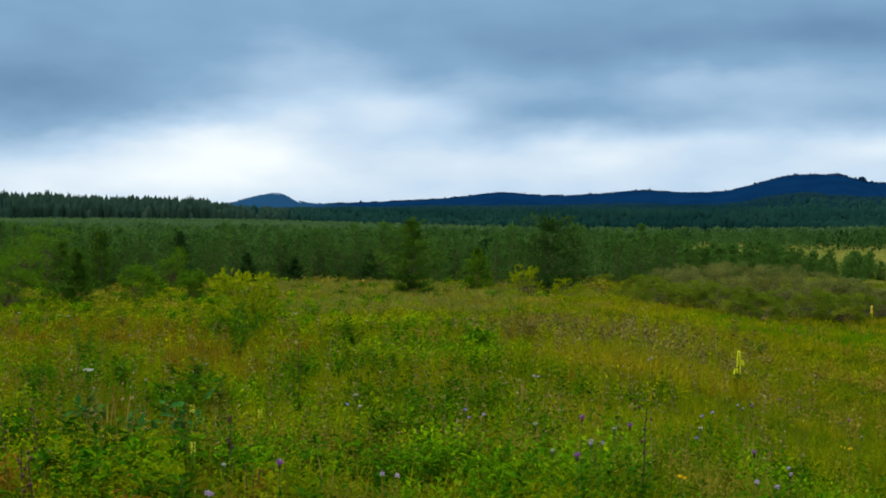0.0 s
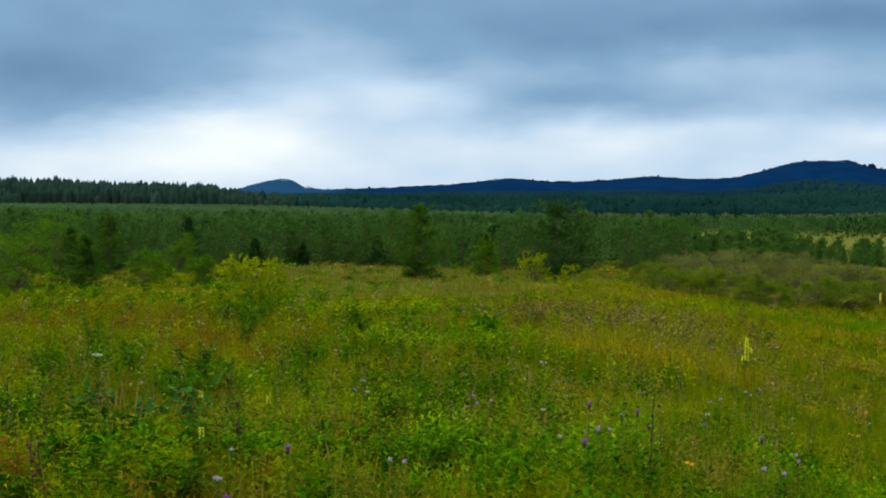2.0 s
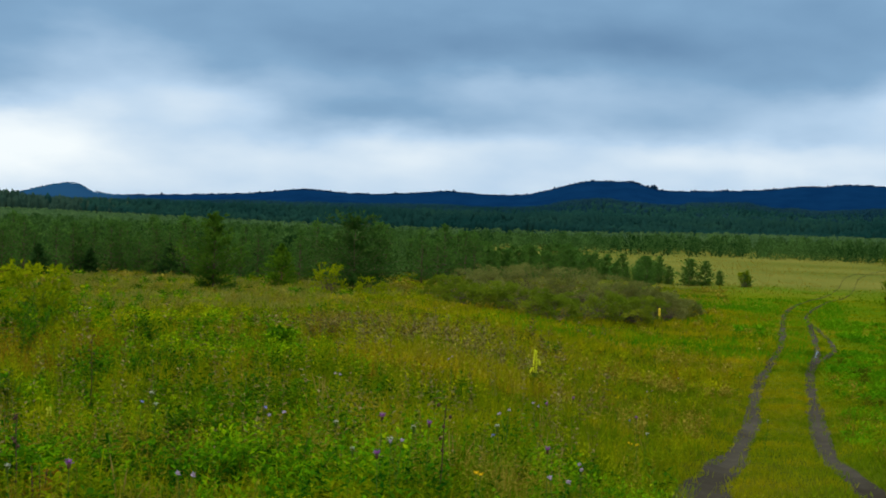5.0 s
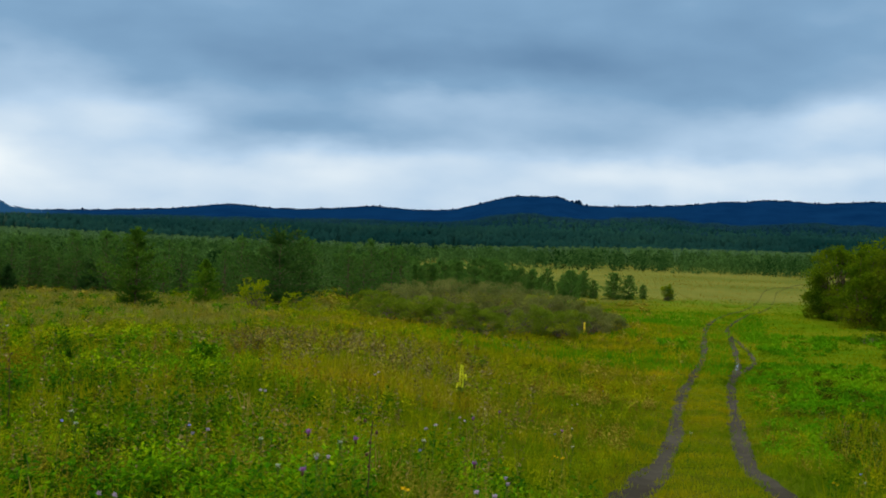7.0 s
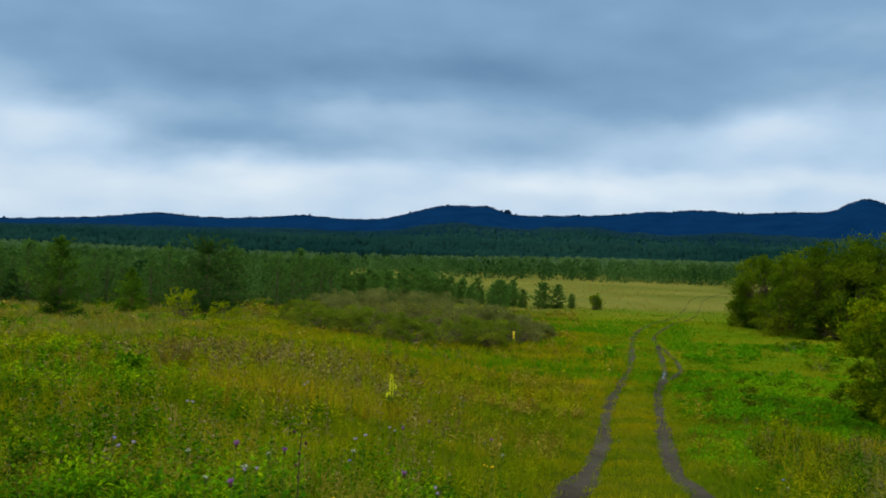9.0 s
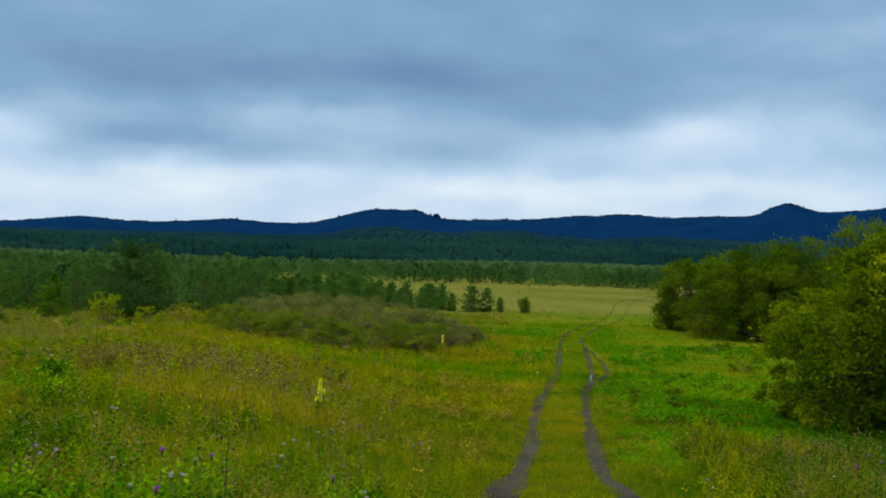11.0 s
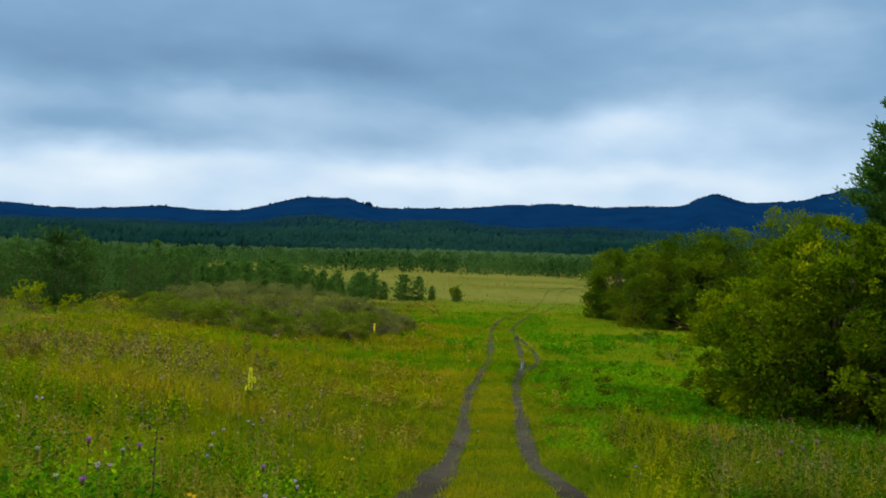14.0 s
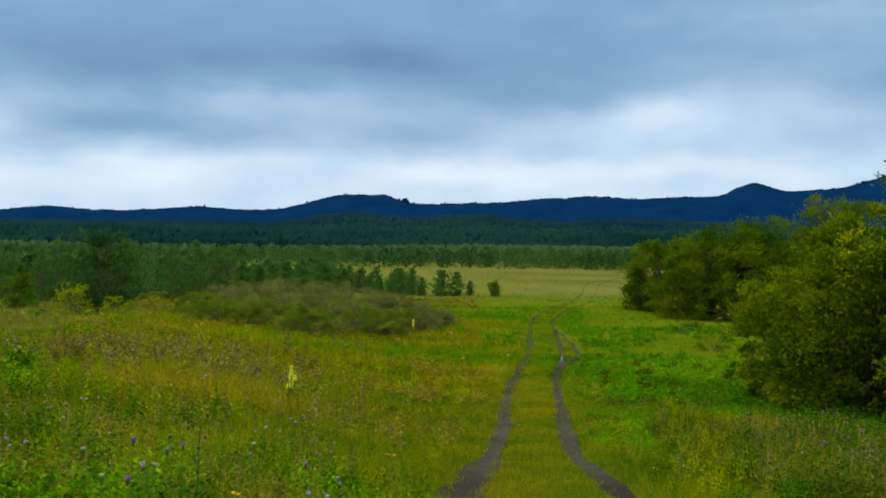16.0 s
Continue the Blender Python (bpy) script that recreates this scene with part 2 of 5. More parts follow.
PURPLE = plain("knapweed_purple", (0.38, 0.13, 0.38), translucent=0.2)
LILAC = plain("scabious_lilac", (0.60, 0.44, 0.54), translucent=0.2)
BLUE = plain("chicory_blue", (0.28, 0.26, 0.58), translucent=0.2)
WHITE = plain("umbel_white", (0.60, 0.58, 0.44), translucent=0.2)
YELLOW = plain("mullein_yellow", (0.95, 0.93, 0.05), translucent=0.2)
PALE_YELLOW = plain("toadflax_yellow", (0.62, 0.62, 0.05), translucent=0.2)
GOLD = plain("golden_petals", (0.80, 0.50, 0.01), translucent=0.2)
STEM = plain("green_stem", (0.09, 0.14, 0.02))
DARKHEAD = plain("seed_head_brown", (0.09, 0.05, 0.03))

# the meadow floor: moss and litter, a pale dry field on the plain, greener ground by the track
FLOOR = bpy.data.materials.new("meadow_floor")
FLOOR.use_nodes = True
q = Graph(FLOOR.node_tree)
at = q.node("ShaderNodeTexCoord").outputs["Object"]
small = q.noise(at, 0.9, 7, 0.65).outputs["Fac"]
large = q.noise(at, 0.09, 4, 0.55).outputs["Fac"]
meadow = q.ramp(q.math("MULTIPLY_ADD", large, 0.7, q.math("MULTIPLY", small, 0.5)), [(0.35, (0.017, 0.036, 0.001)), (0.55, (0.044, 0.058, 0.002)), (0.75, (0.09, 0.078, 0.004))])
field = q.ramp(q.math("MULTIPLY_ADD", q.noise(at, 0.035, 5, 0.6).outputs["Fac"], 0.8, q.math("MULTIPLY", small, 0.3)), [(0.35, (0.062, 0.086, 0.010)), (0.50, (0.090, 0.098, 0.016)), (0.62, (0.120, 0.117, 0.021)), (0.78, (0.158, 0.146, 0.036))])
green = q.ramp(q.math("MULTIPLY_ADD", q.noise(at, 0.12, 4, 0.6).outputs["Fac"], 0.9, q.math("MULTIPLY", small, 0.3)), [(0.35, (0.034, 0.088, 0.002)), (0.55, (0.062, 0.105, 0.002)), (0.75, (0.105, 0.108, 0.004))])
# forest ground in dark teal, the blue of haze included in the colour
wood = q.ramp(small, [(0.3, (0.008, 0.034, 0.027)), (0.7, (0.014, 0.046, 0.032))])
pos = q.node("ShaderNodeSeparateXYZ", {0: at}).outputs
wob = q.math("MULTIPLY", q.math("SUBTRACT", q.noise(at, 0.06, 4, 0.6).outputs["Fac"], 0.5), 60.0)
# the plain begins about 125 m out and the greener hollow lies to the east
far = q.math("ADD", q.math("SQRT", q.math("ADD", q.math("MULTIPLY", pos[0], pos[0]), q.math("MULTIPLY", pos[1], pos[1]))), wob)
on_field = q.node("ShaderNodeMapRange", {0: far, 1: 108.0, 2: 150.0}, interpolation_type="SMOOTHSTEP").outputs[0]
east = q.math("ADD", q.math("SUBTRACT", pos[0], q.math("MULTIPLY", pos[1], 0.40)), q.math("MULTIPLY", wob, 0.12))
on_green = q.node("ShaderNodeMapRange", {0: east, 1: 0.0, 2: 7.0}, interpolation_type="SMOOTHSTEP").outputs[0]
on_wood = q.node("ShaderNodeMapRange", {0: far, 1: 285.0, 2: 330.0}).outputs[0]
# shade under the far pines, painted as a dark green ground colour
floor_shade = q.ramp(small, [(0.3, (0.018, 0.042, 0.006)), (0.7, (0.032, 0.060, 0.009))])
wood = q.mix(q.node("ShaderNodeMapRange", {0: far, 1: 600.0, 2: 720.0}).outputs[0], floor_shade, wood)
# hill slopes painted haze blue, the lone western hill paler
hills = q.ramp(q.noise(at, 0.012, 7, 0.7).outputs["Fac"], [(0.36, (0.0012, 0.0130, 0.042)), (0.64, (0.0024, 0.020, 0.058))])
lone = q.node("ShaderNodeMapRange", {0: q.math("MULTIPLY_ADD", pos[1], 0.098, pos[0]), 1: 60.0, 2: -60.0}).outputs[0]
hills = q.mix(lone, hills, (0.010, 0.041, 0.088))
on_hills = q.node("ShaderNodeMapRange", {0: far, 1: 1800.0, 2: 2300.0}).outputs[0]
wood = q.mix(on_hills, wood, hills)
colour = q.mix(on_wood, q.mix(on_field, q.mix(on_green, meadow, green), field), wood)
p = q.node("ShaderNodeBsdfPrincipled", {"Base Color": colour, "Roughness": 1.0, "Specular IOR Level": 0.0})
q.put(p.inputs["Normal"], q.node("ShaderNodeBump", {"Height": q.noise(at, 5.0, 6, 0.7).outputs["Fac"], "Strength": 0.7, "Distance": 0.12}).outputs[0])
q.node("ShaderNodeOutputMaterial", {"Surface": p.outputs[0]})

WATER = bpy.data.materials.new("puddle_water")
WATER.use_nodes = True
q = Graph(WATER.node_tree)
at = q.node("ShaderNodeTexCoord").outputs["Object"]
p = q.node("ShaderNodeBsdfPrincipled", {"Base Color": (0.045, 0.04, 0.03, 1), "Roughness": 0.03, "IOR": 1.33})
q.put(p.inputs["Normal"], q.node("ShaderNodeBump", {"Height": q.noise(at, 3.0, 3).outputs["Fac"], "Strength": 0.05, "Distance": 0.02}).outputs[0])
q.node("ShaderNodeOutputMaterial", {"Surface": p.outputs[0]})

# ---- shape of the land ----
rng = np.random.default_rng(7)


def ease(a, b, x):
    t = np.clip((np.asarray(x, float) - a) / (b - a), 0, 1)
    return t * t * (3 - 2 * t)


def lattice(x, y, seed=0):
    """Smooth value noise from 0 to 1."""
    x, y = np.asarray(x, float), np.asarray(y, float)
    i, j = np.floor(x).astype(np.int64), np.floor(y).astype(np.int64)
    u, v = x - i, y - j
    u, v = u * u * (3 - 2 * u), v * v * (3 - 2 * v)

    def h(a, b):
        n = (a * 374761393 + b * 668265263 + seed * 974711) & 0xFFFFFFFF
        n = ((n ^ (n >> 13)) * 1274126177) & 0xFFFFFFFF
        return ((n ^ (n >> 16)) & 0xFFFF) / 65535.0

    return (h(i, j) * (1 - u) + h(i + 1, j) * u) * (1 - v) + (h(i, j + 1) * (1 - u) + h(i + 1, j + 1) * u) * v


def fbm(x, y, seed=0, octaves=4):
    return sum(lattice(x * 2 ** k, y * 2 ** k, seed + k) * 0.5 ** (k + 1) for k in range(octaves)) / (1 - 0.5 ** octaves)


# fall of the ground below the eye, along the meadow's shoulder and along the hollow with the track
SHOULDER = ([0, 8, 16, 28, 50, 80, 100, 130, 200, 5000], [1.6, 1.85, 2.3, 3.05, 4.3, 5.5, 5.95, 6.6, 7.2, 7.2])
HOLLOW = ([0, 6, 13, 22, 33, 44, 60, 80, 110, 130, 200, 5000], [1.6, 2.05, 2.8, 3.85, 4.7, 5.3, 5.85, 6.3, 6.7, 6.95, 7.2, 7.2])
# the two wheel ruts, from beside the camera down to the plain
RUT_WEST = [(-1.0, -26.0), (0.5, -14.0), (1.4, -6.0), (2.0, -1.5), (2.5, 3.0), (3.5, 7.6), (4.6, 10.8), (5.83, 13.32), (7.08, 15.68), (8.93, 19.34), (11.06, 23.6), (13.27, 28.25), (16.68, 35.14), (20.42, 42.08), (24.54, 49.78), (28.17, 56.97), (32.84, 66.42), (38.19, 76.91), (43.16, 85.65), (50.07, 96.09), (56.25, 104.47), (67.71, 123.14), (75.94, 137.47), (84.57, 151.19), (94.11, 163.6), (120, 190), (165, 232)]
RUT_EAST = [(0.8, -26.0), (2.3, -14.0), (3.2, -6.0), (3.8, -1.5), (4.4, 3.0), (5.5, 7.6), (6.6, 10.8), (7.75, 13.46), (8.65, 15.71), (10.66, 19.78), (12.27, 23.03), (14.9, 28.22), (17.72, 33.8), (20.6, 39.27), (23.75, 44.94), (26.4, 49.81), (30.17, 57.31), (33.93, 64.99), (38.91, 75.14), (44.3, 84.24), (51.42, 95.0), (57.6, 103.3), (69.0, 122.0), (77.2, 136.2), (86.0, 150.0), (95.4, 162.2), (121, 188.5), (166, 230)]
# a side loop by which wheels pass the puddle
RUT_LOOP = [(20.6, 39.27), (22.6, 42.6), (25.19, 46.58), (27.47, 50.19), (30.08, 55.4), (32.46, 60.7), (36.2, 69.5)]


def spline(points, step):
    """Points along a smooth line through the given ones."""
    P = np.array(points, float)
    P = np.vstack([2 * P[0] - P[1], P, 2 * P[-1] - P[-2]])
    out = []
    for k in range(1, len(P) - 2):
        n = max(2, int(np.linalg.norm(P[k + 1] - P[k]) / step))
        t = np.linspace(0, 1, n, endpoint=False)[:, None]
        a, b, c, d = P[k - 1], P[k], P[k + 1], P[k + 2]
        out.append(0.5 * (2 * b + (c - a) * t + (2 * a - 5 * b + 4 * c - d) * t * t + (3 * b - a - 3 * c + d) * t ** 3))
    return np.vstack(out + [P[-2:-1]])


RUTS = [spline(r, 0.16) for r in (RUT_WEST, RUT_EAST, RUT_LOOP)]
RUT_POINTS = np.vstack(RUTS)


def to_rut(x, y):
    """Distance from the nearest rut, for places less than 200 m out."""
    x, y = np.asarray(x, float).ravel(), np.asarray(y, float).ravel()
    out = np.full(x.shape, 99.0)
    for s in range(0, len(RUT_POINTS), 100):
        R = RUT_POINTS[s:s + 101]
        lo, hi = R.min(0) - 3, R.max(0) + 3
        k = np.nonzero((x > lo[0]) & (x < hi[0]) & (y > lo[1]) & (y < hi[1]))[0]
        if len(k):
            d = np.sqrt((x[k, None] - R[None, :, 0]) ** 2 + (y[k, None] - R[None, :, 1]) ** 2).min(1)
            out[k] = np.minimum(out[k], d)
    return out


def fall(d, az):
    w = ease(8, 22, az)
    return np.interp(d, *SHOULDER) * (1 - w) + np.interp(d, *HOLLOW) * w


# far hills: bearing, half width in degrees, rise in degrees above the long slope
HILLTOPS = [(2.7, 1.9, 0.24), (9.7, 1.2, 0.10), (13.0, 1.8, -0.12), (15.2, 0.9, 0.10), (16.9, 1.5, 0.47), (17.3, 0.6, 0.06), (18.9, 1.0, 0.44), (26.6, 1.0, 0.07), (29.0, 2.0, 0.16), (36.8, 0.95, 0.55), (39.0, 1.6, 0.20), (44.0, 2.6, 0.84)]
FOOTHILLS = [(2.0, 5.0, 0.12), (10.0, 4.0, 0.20), (17.5, 3.2, 0.64), (23.5, 3.5, 0.68), (31.0, 4.0, 0.58), (38.0, 5.0, 0.5)]


def land(x, y):
    """Height of the ground."""
    shape = np.shape(x)
    x, y = np.asarray(x, float).ravel(), np.asarray(y, float).ravel()
    d = np.hypot(x, y)
    az = np.degrees(np.arctan2(x, y))
    front = ease(-0.25, 0.55, np.cos(np.radians(az - 10)))
    z = 1.6 - fall(d * front, az)
    z = z + (fbm(x * 0.11, y * 0.11, 5, 2) - 0.5) * 0.35 * ease(2, 14, d)
    near = d < 200
    r = np.full(x.shape, 99.0)
    if near.any():
        r[near] = to_rut(x[near], y[near])
    z = z + (fbm(x * 0.6, y * 0.6, 9) - 0.5) * 0.10 * ease(1, 5, d) * ease(0.3, 1.6, r)
    z = z - (0.11 * np.exp(-(r / 0.24) ** 2) - 0.04 * np.exp(-((r - 0.5) / 0.2) ** 2)) * (1 - ease(70, 105, d))
    z = z - 2.4 * ease(330, 640, d) * (1 - ease(900, 1300, d)) * ease(-8, 3, az) * (1 - ease(60, 80, az))
    view = ease(-42, -24, az) * (1 - ease(52, 75, az))
    slope = 0.42 + 0.0375 * (az + 7) + sum(k * np.exp(-((az - a) / w) ** 2) for a, w, k in HILLTOPS)
    slope = np.where(az < -7, 0.3, slope) + (0.40 * np.exp(-((az + 9.2) / 1.3) ** 2) + 0.48 * np.exp(-((az + 7.95) / 0.95) ** 2)) * (az < -5)
    ridge = 3350 * np.tan(np.radians(slope - 0.075))
    rough = (fbm(az * 0.9, d * 0.002, 21) - 0.5)
    z = z + view * (ridge + 7) * np.exp(-((np.minimum(d, 3350) - 3350) / 560) ** 2) * (1 + 0.10 * rough)
    low = 0.24 + sum(k * np.exp(-((az - a) / w) ** 2) for a, w, k in FOOTHILLS)
    foot = 1500 * np.tan(np.radians(low))
    z = z + view * foot * np.exp(-((d - 1500) / 330) ** 2) * ease(-12, -6, az) * (1 + 0.3 * rough)
    return z.reshape(shape)


# ---- building helpers ----


def sheet(name, verts, sides, material, smooth=False):
    """A mesh from an array of corners, each run of `sides` corners a face of its own, or from (corners, face indices)."""
    me = bpy.data.meshes.new(name)
    if isinstance(sides, (int, np.integer)):
        verts = np.asarray(verts, np.float32).reshape(-1, 3)
        index = np.arange(len(verts), dtype=np.int32)
        start = np.arange(0, len(verts), sides, dtype=np.int32)
    else:
        verts = np.asarray(verts, np.float32).reshape(-1, 3)
        index = np.asarray(np.concatenate([np.asarray(f).ravel() for f in sides]), np.int32)
        counts = np.concatenate([np.full(len(f), np.shape(f)[1]) for f in sides])
        start = np.concatenate([[0], np.cumsum(counts)[:-1]]).astype(np.int32)
    me.vertices.add(len(verts))
    me.vertices.foreach_set("co", verts.ravel())
    me.loops.add(len(index))
    me.loops.foreach_set("vertex_index", index)
    me.polygons.add(len(start))
    me.polygons.foreach_set("loop_start", start)
    me.update(calc_edges=True)
    me.polygons.foreach_set("use_smooth", np.full(len(start), smooth))
    me.materials.append(material)
    return me


def part(name, me, parent, label=""):
    ob = new(name, me)
    ob.parent = parent
    return tagged(ob, label) if label else ob


def thing(name, m, label, category, group=""):
    ob = new(name)
    ob.empty_display_size = 0.2
    ob.matrix_world = m
    return tagged(ob, label, category, group)


def unit(v):
    return v / np.maximum(np.linalg.norm(v, axis=-1, keepdims=True), 1e-9)


def leaves(base, way_, length, width, up=0.0):
    """Kite-shaped leaves: (n, 4, 3) corners from bases, directions, lengths and widths."""
    way_ = unit(way_)
    side = unit(np.cross(way_, rng.normal(size=way_.shape) * (1 - up) + np.array([0, 0, 1.0]) * up * 2))
    fold = unit(np.cross(side, way_)) * (width * 0.25)[:, None]
    L, W = length[:, None], width[:, None]
    mid = base + way_ * L * 0.45
    return np.stack([base, mid + side * W * 0.5 + fold, base + way_ * L, mid - side * W * 0.5 + fold], 1)


def blades(base, way_, length, width, bend):
    """Grass blades in two pieces: quads (n*2, 4, 3) that bend over."""
    way_ = unit(way_)
    out = rng.normal(size=way_.shape)
    out[:, 2] = 0
    out = unit(out)
    side = unit(np.cross(way_, out))
    L, W = length[:, None], width[:, None]
    mid = base + way_ * L * 0.55 + out * L * bend[:, None] * 0.25
    tip = base + way_ * L * 0.95 + out * L * bend[:, None] * 0.8
    a = np.stack([base - side * W * 0.5, base + side * W * 0.5, mid + side * W * 0.4, mid - side * W * 0.4], 1)
    b = np.stack([mid - side * W * 0.4, mid + side * W * 0.4, tip + side * W * 0.08, tip - side * W * 0.08], 1)
    return np.concatenate([a, b], 1).reshape(-1, 4, 3)


def tubes(lines, radii, sides=5):
    """Tapered tubes along lines: verts and quads."""
    V, F, o = [], [], 0
    turn = np.linspace(0, 2 * np.pi, sides, endpoint=False)
    for P, R in zip(lines, radii):
        P = np.asarray(P, float)
        R = np.broadcast_to(np.asarray(R, float), (len(P),))
        T = unit(np.gradient(P, axis=0))
        ref = np.where(np.abs(T[:, 2:3]) > 0.9, [[1.0, 0, 0]], [[0, 0, 1.0]])
        A = unit(np.cross(T, ref))
        B = np.cross(T, A)
        ring = P[:, None] + R[:, None, None] * (np.cos(turn)[None, :, None] * A[:, None] + np.sin(turn)[None, :, None] * B[:, None])
        V.append(ring.reshape(-1, 3))
        n = len(P)
        i = np.arange(n - 1)[:, None] * sides
        j = np.arange(sides)[None]
        k = (j + 1) % sides
        F.append(np.stack([i + j, i + k, i + sides + k, i + sides + j], -1).reshape(-1, 4) + o)
        o += n * sides
    return np.concatenate(V), [np.concatenate(F)]


# ---- the ground: one sheet from under the camera to beyond the hills ----
AZ = np.concatenate([np.arange(-180, -30, 3.0), np.arange(-30, 22, 0.6), np.arange(22, 32, 0.14), np.arange(32, 60, 0.6), np.arange(60, 180, 3.0)])
RAD = np.concatenate([[0.15], np.geomspace(0.6, 8, 60), np.geomspace(8.2, 60, 110), np.geomspace(61, 200, 60), np.geomspace(206, 4700, 90)])
aa, rr = np.meshgrid(np.radians(AZ), RAD)
gx, gy = rr * np.sin(aa), rr * np.cos(aa)
gv = np.stack([gx, gy, land(gx, gy)], -1).reshape(-1, 3)
ni, nj = len(RAD), len(AZ)
i, j = np.meshgrid(np.arange(ni - 1), np.arange(nj), indexing="ij")
k = (j + 1) % nj
quads = np.stack([i * nj + j, (i + 1) * nj + j, (i + 1) * nj + k, i * nj + k], -1).reshape(-1, 4)
hub = len(gv)
gv = np.vstack([gv, [[0, 0, float(land(np.array([0.0]), np.array([0.0]))[0])]]])
fan = np.stack([np.full(nj, hub), np.arange(nj), (np.arange(nj) + 1) % nj], -1)
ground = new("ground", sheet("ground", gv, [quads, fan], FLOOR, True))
tagged(ground, "grassy meadow floor sloping down to a pale dry plain and wooded hills", "ground", kind="structure")


def rut_strip(line, half, seed):
    """Bare soil lying in a rut, with ragged edges."""
    T = unit(np.gradient(line, axis=0))
    N = np.stack([T[:, 1], -T[:, 0]], -1)
    u = np.linspace(-1, 1, 9)
    s = np.arange(len(line))
    w = half * (0.72 + 0.56 * fbm(s * 0.05, s * 0.0 + seed, seed)) * np.interp(np.hypot(*line.T), [0, 14, 24, 40, 70, 85, 95, 105, 122, 165, 200], [1, 1, 0.95, 0.92, 0.85, 0.7, 0.6, 0.35, 0.09, 0.06, 0.02]) * (1.45 - 0.45 * ease(11, 20, np.hypot(*line.T))) + 0.14 * (fbm(s * 0.17, s * 0.0 + 3, seed + 9, 3) - 0.5) * (1 - 0.8 * ease(90, 120, np.hypot(*line.T)))
    off = (fbm(s * 0.06, s * 0.0 + 5, seed + 3) - 0.5) * 0.10
    P = line[:, None] + N[:, None] * (u[None] * w[:, None] + off[:, None])[..., None]
    z = land(P[..., 0], P[..., 1]) + np.interp(np.hypot(*line.T), [0, 25, 60, 110], [0.03, 0.045, 0.08, 0.05])[:, None] - 0.05 * np.abs(u)[None] ** 6
    V = np.concatenate([P, z[..., None]], -1).reshape(-1, 3)
    n = len(line)
    i, j = np.meshgrid(np.arange(n - 1), np.arange(8), indexing="ij")
    return V, [np.stack([i * 9 + j, i * 9 + j + 1, (i + 1) * 9 + j + 1, (i + 1) * 9 + j], -1).reshape(-1, 4)]


road = tagged(new("road"), "two-rut dirt track of bare dark soil across the grass", "dirt track", kind="structure")
for name, line, half, seed in (("rut", spline(RUT_WEST, 0.25), 0.205, 1), ("rut", spline(RUT_EAST, 0.25), 0.185, 2), ("rut", spline(RUT_LOOP, 0.25), 0.13, 3)):
    V, F = rut_strip(line, half, seed)
    part(name, sheet("rut", V, F, SOIL, True), road)

# ---- trees ----


def pine_meshes(tall, spread, whorls, tufts, seed, bare=0.06, taper=0.75, size=1.0, slim=1.0, ragged=0.2):
    """Trunk with limbs, and needles, of a young pine of the given height."""
    r = np.random.default_rng(seed)
    lines, radii = [np.stack([np.zeros(7), np.zeros(7), np.linspace(0, tall * 0.98, 7)], -1) + np.concatenate([[[0, 0, 0]], r.normal(0, tall * 0.006, (6, 3))])], [np.linspace(tall * 0.016, tall * 0.003, 7)]
    B, D, L, W = [], [], [], []
    for h in np.linspace(bare, 0.97, whorls):
        reach = spread * (1 - h) ** taper * r.uniform(1 - ragged, 1 + 0.8 * ragged) * (0.72 + 0.28 * ease(0, 0.25, h)) + 0.03 * tall * (1 - h)
        n = r.integers(5, 8)
        a0 = r.uniform(0, 6.28)
        for b in range(n):
            a = a0 + b * 6.283 / n + r.normal(0, 0.25)
            ln = reach * r.uniform(0.85 - ragged, 1.15)
            lift = r.normal(0, 0.45 / whorls) * tall * min(1, ragged * 3)
            rise = -0.02 + 0.75 * h + r.normal(0, 0.12)
            t = np.linspace(0, 1, 3)[:, None]
            end = np.array([np.cos(a) * ln, np.sin(a) * ln, ln * rise])
            P = np.array([0, 0, max(0.05, h * tall + lift)]) + t * end + np.array([0, 0, 1]) * (t ** 2) * ln * 0.15
            lines.append(P)
            radii.append(np.linspace(tall * 0.005 * (1.1 - h), tall * 0.001, 3))
            m = max(5, int(tufts * (0.35 + 0.65 * (1 - h))))
            s = r.uniform(0.12, 1.03, m) ** 0.8
            c = P[0] + s[:, None] * end + np.array([0, 0, 1]) * (s ** 2)[:, None] * ln * 0.15
            c = c + r.normal(0, 1, (m, 3)) * ln * np.array([0.09, 0.09, 0.05])
            w = np.stack([np.cos(a) * 0.7 + r.normal(0, 0.55, m), np.sin(a) * 0.7 + r.normal(0, 0.55, m), r.normal(0.55, 0.4, m)], -1)
            B.append(c), D.append(w), L.append(r.uniform(0.16, 0.32, m) * size), W.append(r.uniform(0.07, 0.14, m) * size * slim)
    top = np.array([[0, 0, tall * 0.9]]) + np.zeros((8, 3))
    B.append(top), D.append(np.concatenate([r.normal(0, 0.25, (8, 2)), np.ones((8, 1))], -1)), L.append(np.full(8, 0.12 * tall) * r.uniform(0.5, 1, 8)), W.append(np.full(8, 0.08 * size))
    V, F = tubes(lines, radii, 3)
    return (V, F), leaves(np.concatenate(B), np.concatenate(D), np.concatenate(L), np.concatenate(W))


def make_pine(name, place, made, needle, label, group="", category="pine tree"):
    ob = thing(name, place, label, category, group)
    (V, F), Q = made
    part("trunk", sheet("pine_trunk", V, F, BARK, True), ob, "scaly brown trunk with thin limbs")
    part("crown", sheet("pine_crown", Q, 4, needle), ob, "dark green needle crown")
    return ob


def stand(x, y, turn=0.0, sink=0.03):
    return pose(x, y, float(land(np.array([x]), np.array([y]))[0]) - sink, 0, 0, turn)


